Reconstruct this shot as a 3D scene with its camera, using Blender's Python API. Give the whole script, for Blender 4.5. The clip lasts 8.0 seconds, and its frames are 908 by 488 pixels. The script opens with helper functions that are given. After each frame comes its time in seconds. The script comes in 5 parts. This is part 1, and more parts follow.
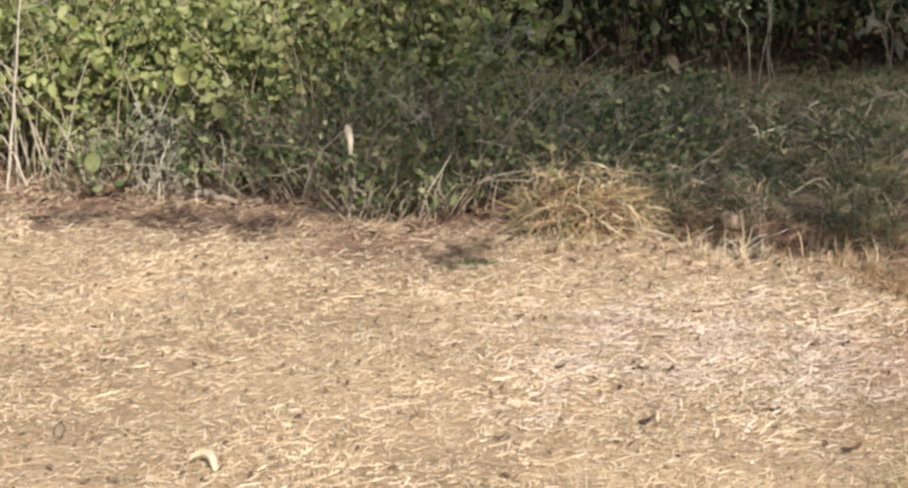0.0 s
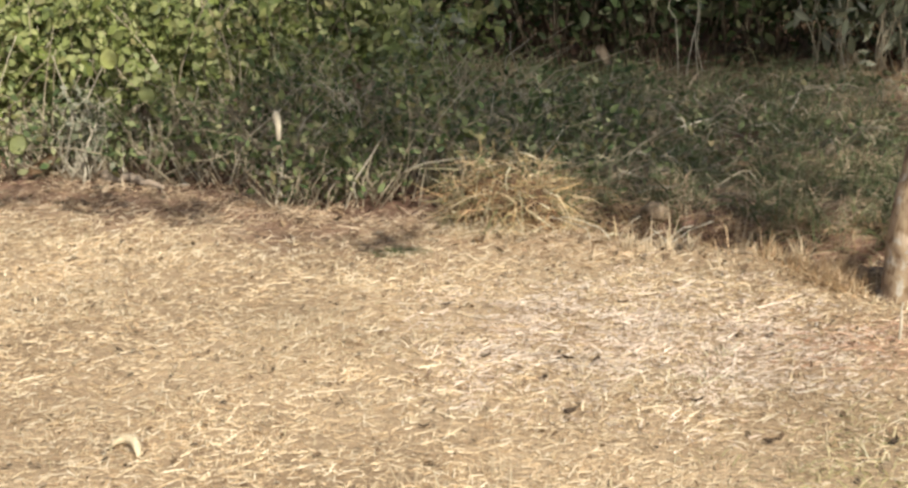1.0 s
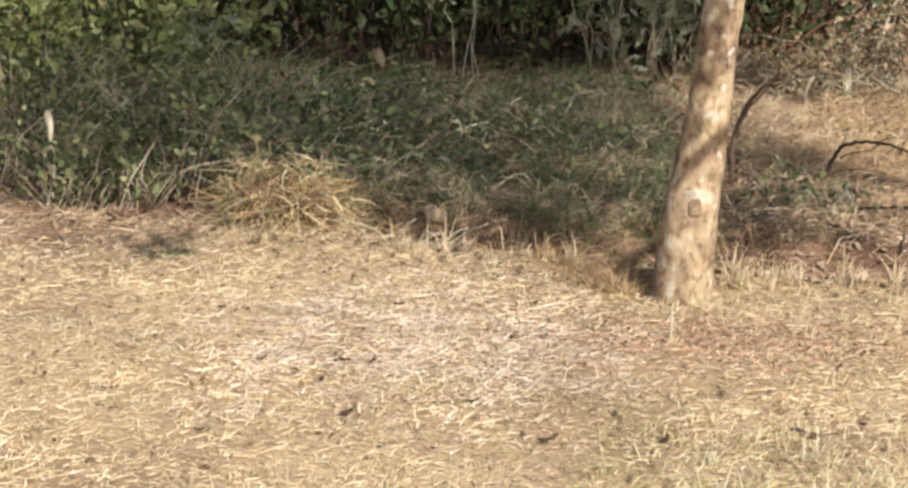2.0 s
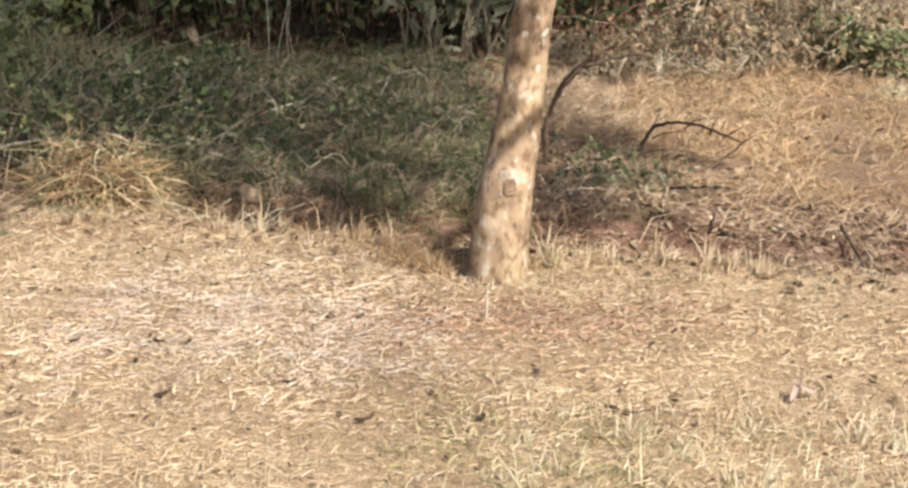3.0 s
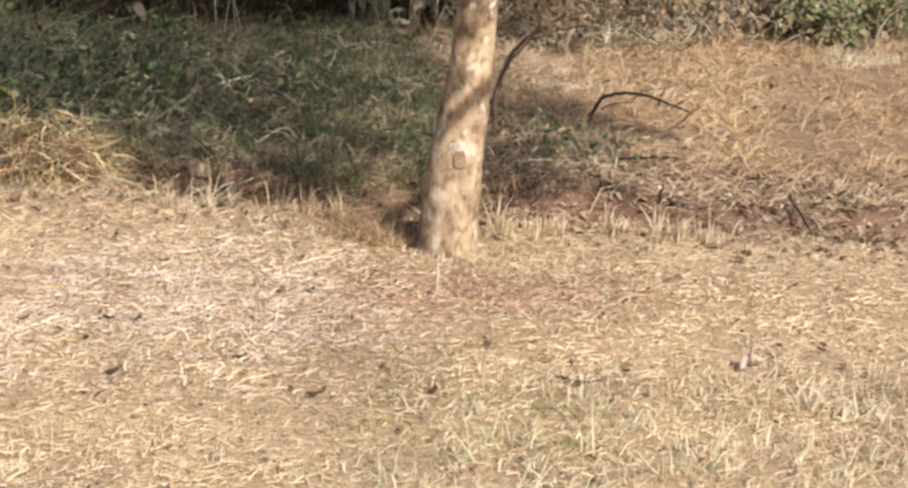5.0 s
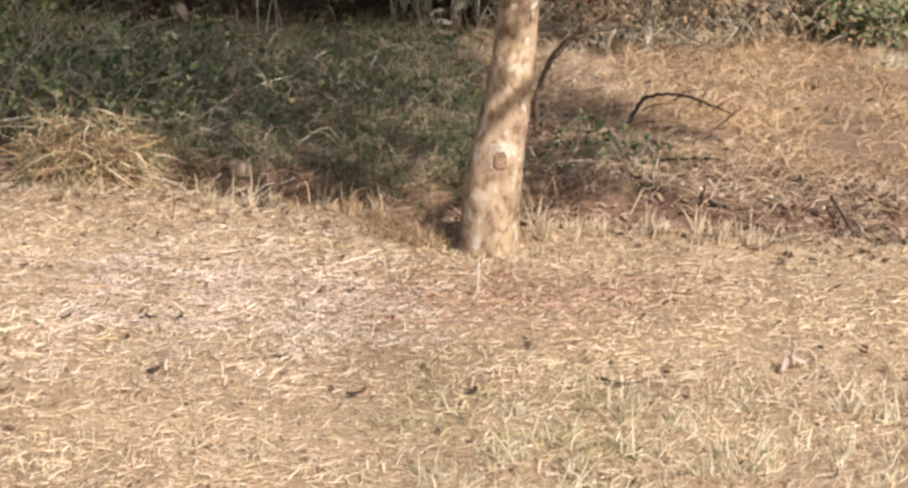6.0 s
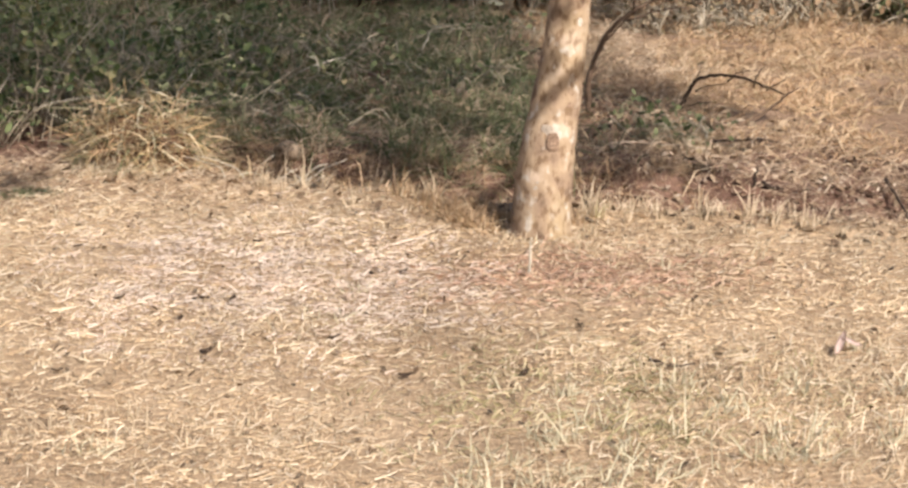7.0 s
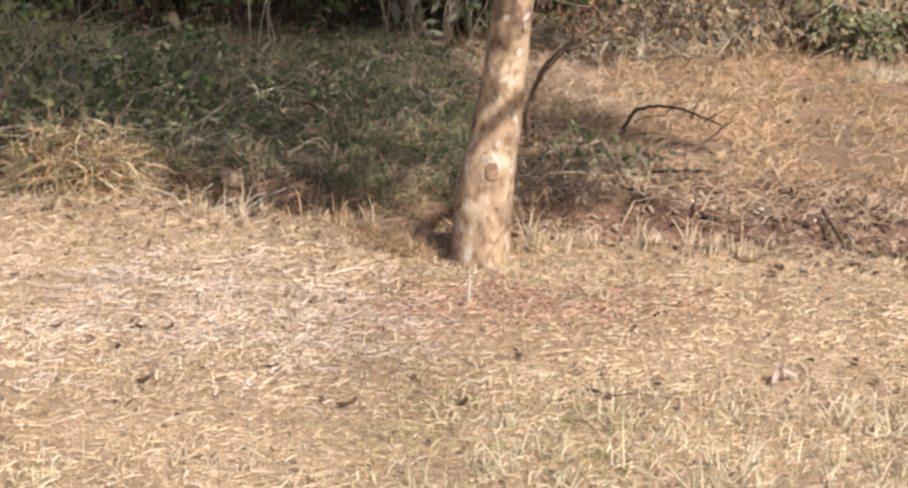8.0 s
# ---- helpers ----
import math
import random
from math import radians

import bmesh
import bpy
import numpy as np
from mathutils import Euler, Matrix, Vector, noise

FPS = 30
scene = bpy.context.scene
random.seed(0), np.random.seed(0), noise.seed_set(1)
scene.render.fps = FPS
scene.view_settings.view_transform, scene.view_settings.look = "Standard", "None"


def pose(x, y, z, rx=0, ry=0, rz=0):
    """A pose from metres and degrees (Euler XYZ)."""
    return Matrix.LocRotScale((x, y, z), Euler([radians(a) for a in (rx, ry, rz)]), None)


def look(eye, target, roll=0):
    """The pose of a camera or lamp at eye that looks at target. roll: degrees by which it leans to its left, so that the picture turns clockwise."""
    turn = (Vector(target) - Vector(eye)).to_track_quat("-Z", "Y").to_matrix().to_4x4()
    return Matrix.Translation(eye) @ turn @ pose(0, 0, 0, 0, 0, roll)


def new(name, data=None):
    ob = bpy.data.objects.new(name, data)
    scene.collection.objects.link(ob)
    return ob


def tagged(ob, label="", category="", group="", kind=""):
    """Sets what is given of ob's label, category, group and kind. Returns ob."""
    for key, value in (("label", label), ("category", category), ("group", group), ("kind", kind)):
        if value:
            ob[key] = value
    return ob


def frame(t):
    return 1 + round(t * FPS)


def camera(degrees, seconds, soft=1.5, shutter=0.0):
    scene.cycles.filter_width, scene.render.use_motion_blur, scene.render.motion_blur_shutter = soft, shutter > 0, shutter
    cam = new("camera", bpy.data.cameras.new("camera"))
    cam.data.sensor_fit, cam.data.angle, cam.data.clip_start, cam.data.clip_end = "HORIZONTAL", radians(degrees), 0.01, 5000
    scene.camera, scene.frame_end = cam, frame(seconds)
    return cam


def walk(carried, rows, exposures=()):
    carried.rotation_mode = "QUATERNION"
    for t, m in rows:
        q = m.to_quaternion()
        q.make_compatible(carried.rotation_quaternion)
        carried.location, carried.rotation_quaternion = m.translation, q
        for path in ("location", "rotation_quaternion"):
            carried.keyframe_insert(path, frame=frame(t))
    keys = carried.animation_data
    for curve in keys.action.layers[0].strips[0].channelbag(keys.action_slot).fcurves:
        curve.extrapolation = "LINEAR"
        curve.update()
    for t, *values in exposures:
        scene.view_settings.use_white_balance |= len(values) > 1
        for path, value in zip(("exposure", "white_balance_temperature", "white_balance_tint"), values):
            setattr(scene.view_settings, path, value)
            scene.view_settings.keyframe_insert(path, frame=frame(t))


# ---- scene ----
# A standing phone camera that pans from a bramble bank to a young tree.
cam = camera(26.0, 8.0, soft=2.75)
EYE = 1.6
PATH = [
    (0, 0.01, -12.99, -1.47),
    (0.5, 1.47, -13.44, -0.59),
    (1, 2.18, -13.37, -0.32),
    (1.5, 3.54, -13.02, -0.02),
    (1.7, 5.05, -12.72, 0.43),
    (2, 8.86, -13.26, 1.24),
    (2.2, 11.33, -13.82, 1.70),
    (3.3, 14.46, -13.55, 2.35),
    (3.5, 14.03, -13.32, 2.16),
    (4, 15.39, -13.99, 2.30),
    (4.5, 15.19, -14.19, 2.13),
    (4.7, 15.91, -14.31, 2.07),
    (5.8, 15.42, -14.57, 2.19),
    (6, 14.69, -14.44, 1.98),
    (6.5, 14.32, -13.70, 2.08),
    (7, 13.14, -15.03, 1.65),
    (7.5, 12.97, -15.25, 1.61),
    (8, 14.94, -14.11, 2.29),
]
walk(cam, [(t, pose(0, 0, EYE, 0, 0, -yaw) @ pose(0, 0, 0, 90 + pitch) @ pose(0, 0, 0, 0, 0, roll)) for t, yaw, pitch, roll in PATH],
     [(0.0, 0.22, 6500, 12), (0.5, 0.22, 6800, 9), (1.5, 0.22, 6750, 7), (2.0, 0.25, 6750, 8), (3.5, 0.28, 6700, 12), (4.5, 0.27, 6700, 12), (6.0, 0.20, 6700, 16), (7.0, 0.25, 6650, 16), (8.0, 0.20, 6650, 18)])

# ---- light ----
SUN_UP, SUN_X, SUN_Y = 42.0, 0.36, -0.93
world = bpy.data.worlds.new("sky")
scene.world = world
world.use_nodes = True
sky = world.node_tree.nodes.new("ShaderNodeTexSky")
sky.sky_type, sky.sun_disc = "NISHITA", False
sky.dust_density, sky.ozone_density = 3.0, 0.6
sky.sun_elevation, sky.sun_rotation = radians(SUN_UP), math.atan2(SUN_X, SUN_Y)
world.node_tree.links.new(sky.outputs[0], world.node_tree.nodes["Background"].inputs[0])
world.node_tree.nodes["Background"].inputs[1].default_value = 0.10
lamp = bpy.data.lights.new("sun", "SUN")
lamp.energy, lamp.angle, lamp.color = 5.0, radians(0.6), (1.0, 0.95, 0.88)
sun = new("sun", lamp)
sun.matrix_world = look((SUN_X * 20, SUN_Y * 20, 20 * math.tan(radians(SUN_UP))), (0, 0, 0))

rng = np.random.default_rng(7)


# ---- materials ----
def material(name, colours, rough=0.8, island=True, scale=30.0, stain=4.0, bump=0.3, through_light=0.0, spec=0.3):
    """Colours: two or more; one is picked for each loose piece, then varied by two noises."""
    m = bpy.data.materials.new(name)
    m.use_nodes = True
    nodes, links = m.node_tree.nodes, m.node_tree.links
    bsdf = nodes["Principled BSDF"]
    bsdf.inputs["Roughness"].default_value = rough
    bsdf.inputs["Specular IOR Level"].default_value = spec
    place = nodes.new("ShaderNodeTexCoord").outputs["Object"]
    ramp = nodes.new("ShaderNodeValToRGB")
    while len(ramp.color_ramp.elements) < len(colours):
        ramp.color_ramp.elements.new(0.5)
    for n, c in enumerate(colours):
        ramp.color_ramp.elements[n].position = n / max(1, len(colours) - 1)
        ramp.color_ramp.elements[n].color = (*c, 1)
    fine = nodes.new("ShaderNodeTexNoise")
    fine.inputs["Scale"].default_value, fine.inputs["Detail"].default_value = scale, 6
    links.new(place, fine.inputs["Vector"])
    broad = nodes.new("ShaderNodeTexNoise")
    broad.inputs["Scale"].default_value, broad.inputs["Detail"].default_value = stain, 4
    links.new(place, broad.inputs["Vector"])
    if island:
        links.new(nodes.new("ShaderNodeNewGeometry").outputs["Random Per Island"], ramp.inputs[0])
    else:
        spread = nodes.new("ShaderNodeMapRange")
        spread.inputs[1].default_value, spread.inputs[2].default_value = 0.3, 0.7
        links.new(broad.outputs["Fac"], spread.inputs[0])
        links.new(spread.outputs[0], ramp.inputs[0])
    wide = nodes.new("ShaderNodeMapRange")
    wide.inputs[1].default_value, wide.inputs[2].default_value = 0.25, 0.75
    wide.inputs[3].default_value, wide.inputs[4].default_value = 0.65, 1.25
    links.new((broad if island else fine).outputs["Fac"], wide.inputs[0])
    mix = nodes.new("ShaderNodeMix")
    mix.data_type, mix.blend_type = "RGBA", "MULTIPLY"
    mix.inputs[0].default_value = 1.0
    links.new(ramp.outputs[0], mix.inputs[6])
    links.new(wide.outputs[0], mix.inputs[7])
    links.new(mix.outputs[2], bsdf.inputs["Base Color"])
    if bump:
        b = nodes.new("ShaderNodeBump")
        b.inputs["Strength"].default_value, b.inputs["Distance"].default_value = bump, 0.01
        links.new(fine.outputs["Fac"], b.inputs["Height"])
        links.new(b.outputs[0], bsdf.inputs["Normal"])
    if through_light:
        t = nodes.new("ShaderNodeBsdfTranslucent")
        links.new(mix.outputs[2], t.inputs[0])
        s = nodes.new("ShaderNodeMixShader")
        s.inputs[0].default_value = through_light
        links.new(bsdf.outputs[0], s.inputs[1])
        links.new(t.outputs[0], s.inputs[2])
        links.new(s.outputs[0], nodes["Material Output"].inputs[0])
    return m


STRAW = material("straw", [(0.30, 0.20, 0.12), (0.62, 0.47, 0.29), (0.76, 0.62, 0.42), (0.91, 0.81, 0.62), (0.50, 0.36, 0.22), (0.72, 0.57, 0.37), (0.84, 0.72, 0.52)], 0.7, bump=0, stain=1.5, through_light=0.15)
STUBBLE = material("stubble", [(0.74, 0.62, 0.43), (0.86, 0.77, 0.60), (0.64, 0.51, 0.34), (0.56, 0.50, 0.33)], 0.6, bump=0, through_light=0.2)
GREENGRASS = material("green_grass", [(0.06, 0.10, 0.04), (0.11, 0.155, 0.065), (0.18, 0.215, 0.10), (0.42, 0.38, 0.24), (0.08, 0.125, 0.05), (0.28, 0.235, 0.14), (0.14, 0.18, 0.08), (0.24, 0.28, 0.13)], 0.6, bump=0, through_light=0.25)
DRYGRASS = material("dry_grass", [(0.40, 0.255, 0.145), (0.60, 0.42, 0.25), (0.72, 0.54, 0.36), (0.25, 0.16, 0.09), (0.52, 0.365, 0.195), (0.78, 0.63, 0.43), (0.36, 0.28, 0.14)], 0.7, bump=0, stain=2.2, through_light=0.2)
# the darkest brown here stands in for shaded gaps between stalks
TUFTGRASS = material("tuft_grass", [(0.48, 0.33, 0.16), (0.68, 0.51, 0.28), (0.30, 0.25, 0.11), (0.82, 0.69, 0.46), (0.18, 0.11, 0.06), (0.40, 0.23, 0.12), (0.78, 0.62, 0.38)], 0.7, bump=0, through_light=0.2)
PALEGRASS = material("pale_grass", [(0.80, 0.73, 0.54), (0.70, 0.65, 0.45), (0.60, 0.56, 0.36), (0.86, 0.80, 0.64), (0.48, 0.40, 0.25)], 0.6, bump=0, stain=3, through_light=0.2)
OLIVEGRASS = material("olive_grass", [(0.40, 0.36, 0.19), (0.30, 0.29, 0.14), (0.52, 0.45, 0.26), (0.62, 0.54, 0.34)], 0.7, bump=0, stain=3, through_light=0.2)
RUSSET = material("russet_straw", [(0.42, 0.24, 0.15), (0.56, 0.36, 0.25), (0.70, 0.50, 0.37), (0.30, 0.16, 0.10), (0.80, 0.64, 0.50)], 0.75, bump=0, stain=3, through_light=0.1)
GREYSTRAW = material("grey_straw", [(0.52, 0.395, 0.30), (0.68, 0.555, 0.45), (0.80, 0.685, 0.57), (0.88, 0.79, 0.68), (0.36, 0.265, 0.195)], 0.75, bump=0, stain=3, through_light=0.1)
# near-black browns: shade inside the heap, put into the colour of its core
THATCH_SHADE = material("shade_thatch", [(0.05, 0.031, 0.02), (0.12, 0.072, 0.042), (0.20, 0.125, 0.07)], 0.95, island=False, scale=70, stain=14, bump=0.8)
LEAF_SUN = material("bramble_leaf", [(0.09, 0.12, 0.04), (0.18, 0.215, 0.075), (0.27, 0.30, 0.115), (0.38, 0.40, 0.18), (0.13, 0.17, 0.055), (0.30, 0.27, 0.13), (0.21, 0.26, 0.07), (0.30, 0.34, 0.13)], 0.5, bump=0, through_light=0.28)
# dark greens deepen the scrub's shade; the pale ones stand in for sun flecks
LEAF_SHADE = material("shaded_scrub_leaf", [(0.055, 0.085, 0.032), (0.09, 0.13, 0.05), (0.15, 0.19, 0.075), (0.34, 0.36, 0.19), (0.19, 0.165, 0.08), (0.07, 0.105, 0.04), (0.24, 0.27, 0.12)], 0.6, bump=0, through_light=0.2)
# pale greens imitate sunlight on a weed that the crown keeps in shade
LEAF_SUNLIT = material("sunlit_leaf", [(0.30, 0.36, 0.13), (0.42, 0.46, 0.20), (0.22, 0.28, 0.09), (0.52, 0.54, 0.30)], 0.5, bump=0, through_light=0.3)
LEAF_WEED = material("weed_leaf", [(0.09, 0.12, 0.05), (0.15, 0.18, 0.08), (0.22, 0.24, 0.12), (0.26, 0.20, 0.11)], 0.6, bump=0, through_light=0.2)
# in the thickets these dark greens also carry the wood's deep shade
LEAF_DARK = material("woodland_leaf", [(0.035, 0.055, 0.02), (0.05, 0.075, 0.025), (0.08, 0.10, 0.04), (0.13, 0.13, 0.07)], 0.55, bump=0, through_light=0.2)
LEAF_PALE = material("pale_leaf", [(0.12, 0.14, 0.08), (0.20, 0.215, 0.14), (0.33, 0.33, 0.25)], 0.45, bump=0, through_light=0.2)
LEAF_ROUND = material("round_leaf", [(0.62, 0.64, 0.28), (0.54, 0.58, 0.24)], 0.45, bump=0, scale=60, through_light=0.3)
LEAF_DULL = material("dull_round_leaf", [(0.32, 0.36, 0.15), (0.42, 0.44, 0.21)], 0.5, bump=0, scale=60, through_light=0.3)
LEAF_DEAD = material("dead_leaf", [(0.10, 0.065, 0.04), (0.18, 0.12, 0.07), (0.32, 0.23, 0.14), (0.06, 0.045, 0.03), (0.42, 0.32, 0.21)], 0.8, bump=0)
LEAF_DARKDEAD = material("black_leaf", [(0.09, 0.063, 0.045), (0.15, 0.108, 0.078)], 0.8, bump=0)
LEAF_BLEACHED = material("bleached_leaf", [(0.74, 0.65, 0.48), (0.80, 0.73, 0.58)], 0.7, bump=0)
LEAF_STRAW = material("straw_leaf", [(0.56, 0.46, 0.30), (0.66, 0.56, 0.39)], 0.8, island=False, scale=60, stain=30, bump=0.3)
LEAF_TAN = material("tan_leaf", [(0.34, 0.27, 0.20), (0.46, 0.37, 0.27), (0.60, 0.51, 0.39)], 0.8, bump=0)
LEAF_PINK = material("pink_leaf", [(0.70, 0.56, 0.50), (0.78, 0.66, 0.60)], 0.7, bump=0)
LEAF_RUST = material("rusty_leaf", [(0.26, 0.18, 0.10), (0.36, 0.25, 0.15), (0.20, 0.13, 0.08), (0.16, 0.15, 0.075), (0.50, 0.38, 0.25)], 0.7, bump=0, through_light=0.2)
STEM = material("dry_stem", [(0.22, 0.17, 0.11), (0.34, 0.28, 0.19), (0.48, 0.42, 0.31), (0.15, 0.12, 0.08)], 0.8, bump=0)
BANKSTRAW = material("bank_straw", [(0.22, 0.142, 0.09), (0.37, 0.265, 0.17), (0.53, 0.405, 0.27), (0.70, 0.57, 0.415), (0.30, 0.20, 0.13)], 0.8, bump=0)
WOOD_BROWN = material("brown_wood", [(0.10, 0.065, 0.042), (0.20, 0.135, 0.09)], 0.9, island=False, scale=80, bump=0.4)
STEM_PALE = material("pale_stem", [(0.52, 0.47, 0.36), (0.62, 0.57, 0.46)], 0.7, bump=0)
# dry stem darkened to imitate stems in deep shade
STEM_SHADE = material("shaded_stem", [(0.06, 0.045, 0.03), (0.10, 0.08, 0.055), (0.20, 0.16, 0.11)], 0.8, bump=0)
STEM_RED = material("red_stem", [(0.30, 0.13, 0.09), (0.22, 0.10, 0.08), (0.40, 0.24, 0.18)], 0.7, bump=0)
WOOD_DARK = material("dark_wood", [(0.035, 0.024, 0.018), (0.065, 0.045, 0.032)], 0.9, island=False, scale=80, bump=0.4)
WOOD_GREY = material("grey_wood", [(0.26, 0.20, 0.15), (0.38, 0.31, 0.24)], 0.9, island=False, scale=60, bump=0.4)
LIMB = material("limb_bark", [(0.19, 0.125, 0.085), (0.33, 0.235, 0.165)], 0.9, island=False, scale=50, bump=0.5)
KNOT = material("knot_bark", [(0.13, 0.08, 0.055), (0.38, 0.27, 0.185)], 0.95, island=False, scale=140, stain=45, bump=0.8)
LICHEN = material("lichen", [(0.40, 0.34, 0.27), (0.60, 0.54, 0.45)], 0.95, island=False, scale=120, bump=0.3)
STONE = material("stone", [(0.20, 0.145, 0.095), (0.44, 0.34, 0.235)], 0.95, island=False, scale=60, stain=25, bump=0.6)


def ground_material():
    """Dry litter on tan earth; bare red-brown soil where the mesh's own attribute says so."""
    m = bpy.data.materials.new("dry_earth")
    m.use_nodes = True
    nodes, links = m.node_tree.nodes, m.node_tree.links
    bsdf = nodes["Principled BSDF"]
    bsdf.inputs["Roughness"].default_value, bsdf.inputs["Specular IOR Level"].default_value = 0.95, 0.1
    place = nodes.new("ShaderNodeTexCoord").outputs["Object"]

    def cloud(scale, detail, low, high, stops):
        n = nodes.new("ShaderNodeTexNoise")
        n.inputs["Scale"].default_value, n.inputs["Detail"].default_value = scale, detail
        links.new(place, n.inputs["Vector"])
        r = nodes.new("ShaderNodeValToRGB")
        r.color_ramp.elements[0].position, r.color_ramp.elements[1].position = low, high
        r.color_ramp.elements[0].color, r.color_ramp.elements[1].color = (*stops[0], 1), (*stops[1], 1)
        links.new(n.outputs["Fac"], r.inputs[0])
        return n, r.outputs[0]

    def mixed(kind, fac, a, b):
        x = nodes.new("ShaderNodeMix")
        x.data_type, x.blend_type = "RGBA", kind
        if isinstance(fac, float):
            x.inputs[0].default_value = fac
        else:
            links.new(fac, x.inputs[0])
        links.new(a, x.inputs[6])
        links.new(b, x.inputs[7])
        return x.outputs[2]

    def fibres(turn):
        """Lying straws: noise drawn out along one direction."""
        s = nodes.new("ShaderNodeMapping")
        s.inputs["Rotation"].default_value, s.inputs["Scale"].default_value = (0, 0, turn), (22, 190, 40)
        links.new(place, s.inputs["Vector"])
        n = nodes.new("ShaderNodeTexNoise")
        n.inputs["Scale"].default_value, n.inputs["Detail"].default_value = 1.0, 3
        links.new(s.outputs[0], n.inputs["Vector"])
        r = nodes.new("ShaderNodeValToRGB")
        r.color_ramp.elements[0].position, r.color_ramp.elements[1].position = 0.42, 0.62
        r.color_ramp.elements[0].color, r.color_ramp.elements[1].color = (0.76, 0.73, 0.70, 1), (1.2, 1.2, 1.18, 1)
        links.new(n.outputs["Fac"], r.inputs[0])
        return r.outputs[0]

    fine, grain = cloud(160, 5, 0.3, 0.7, ((0.55,) * 3, (1.2,) * 3))
    _, tan = cloud(1.3, 6, 0.35, 0.65, ((0.41, 0.305, 0.20), (0.60, 0.46, 0.31)))
    _, soil = cloud(5, 6, 0.35, 0.65, ((0.14, 0.082, 0.058), (0.30, 0.185, 0.132)))
    bare = nodes.new("ShaderNodeAttribute")
    bare.attribute_name = "bare"
    links.new(mixed("MULTIPLY", 1.0, mixed("MIX", bare.outputs["Fac"], mixed("MULTIPLY", 0.8, mixed("MULTIPLY", 0.8, tan, fibres(0.4)), fibres(2.0)), soil), grain), bsdf.inputs["Base Color"])
    b = nodes.new("ShaderNodeBump")
    b.inputs["Strength"].default_value, b.inputs["Distance"].default_value = 0.8, 0.012
    links.new(fine.outputs["Fac"], b.inputs["Height"])
    links.new(b.outputs[0], bsdf.inputs["Normal"])
    return m


def bark_material():
    """Smooth tan bark with grey lichen bloom, ochre patches and fine cracks along the stem."""
    m = bpy.data.materials.new("bark")
    m.use_nodes = True
    nodes, links = m.node_tree.nodes, m.node_tree.links
    bsdf = nodes["Principled BSDF"]
    bsdf.inputs["Roughness"].default_value, bsdf.inputs["Specular IOR Level"].default_value = 0.9, 0.15
    place = nodes.new("ShaderNodeTexCoord").outputs["Object"]

    def noise_at(scale, stretch, detail=6):
        s = nodes.new("ShaderNodeMapping")
        s.inputs["Scale"].default_value = stretch
        links.new(place, s.inputs["Vector"])
        n = nodes.new("ShaderNodeTexNoise")
        n.inputs["Scale"].default_value, n.inputs["Detail"].default_value = scale, detail
        links.new(s.outputs[0], n.inputs["Vector"])
        return n.outputs["Fac"]

    def ramp(fac, stops):
        r = nodes.new("ShaderNodeValToRGB")
        while len(r.color_ramp.elements) < len(stops):
            r.color_ramp.elements.new(0.5)
        for e, (p, c) in zip(r.color_ramp.elements, stops):
            e.position, e.color = p, (*c, 1)
        links.new(fac, r.inputs[0])
        return r.outputs[0]

    def mixed(kind, fac, a, b):
        x = nodes.new("ShaderNodeMix")
        x.data_type, x.blend_type = "RGBA", kind
        if isinstance(fac, float):
            x.inputs[0].default_value = fac
        else:
            links.new(fac, x.inputs[0])
        links.new(a, x.inputs[6])
        links.new(b, x.inputs[7])
        return x.outputs[2]

    base = ramp(noise_at(13, (1, 1, 0.7), 8), [(0.34, (0.16, 0.11, 0.075)), (0.43, (0.33, 0.24, 0.165)), (0.54, (0.43, 0.325, 0.215)), (0.66, (0.55, 0.44, 0.33))])
    moss = ramp(noise_at(7, (1, 1, 0.6), 5), [(0.50, (0, 0, 0)), (0.66, (0.5, 0.5, 0.5))])
    ochre = ramp(noise_at(45, (1, 1, 1)), [(0.3, (0.27, 0.20, 0.095)), (0.7, (0.40, 0.31, 0.165))])
    base = mixed("MIX", moss, base, ochre)
    lichen = ramp(noise_at(24, (1, 1, 0.8), 5), [(0.58, (0, 0, 0)), (0.68, (0.85, 0.85, 0.85))])
    pale = ramp(noise_at(60, (1, 1, 1)), [(0.3, (0.50, 0.46, 0.38)), (0.7, (0.66, 0.62, 0.54))])
    cracks_fac = noise_at(46, (1, 1, 0.6), 10)
    cracks = ramp(cracks_fac, [(0.36, (0.60, 0.54, 0.49)), (0.50, (1, 1, 1))])
    links.new(mixed("MULTIPLY", 1.0, mixed("MIX", lichen, base, pale), cracks), bsdf.inputs["Base Color"])
    b = nodes.new("ShaderNodeBump")
    b.inputs["Strength"].default_value, b.inputs["Distance"].default_value = 0.7, 0.006
    links.new(cracks_fac, b.inputs["Height"])
    links.new(b.outputs[0], bsdf.inputs["Normal"])
    return m


GROUND, BARK = ground_material(), bark_material()


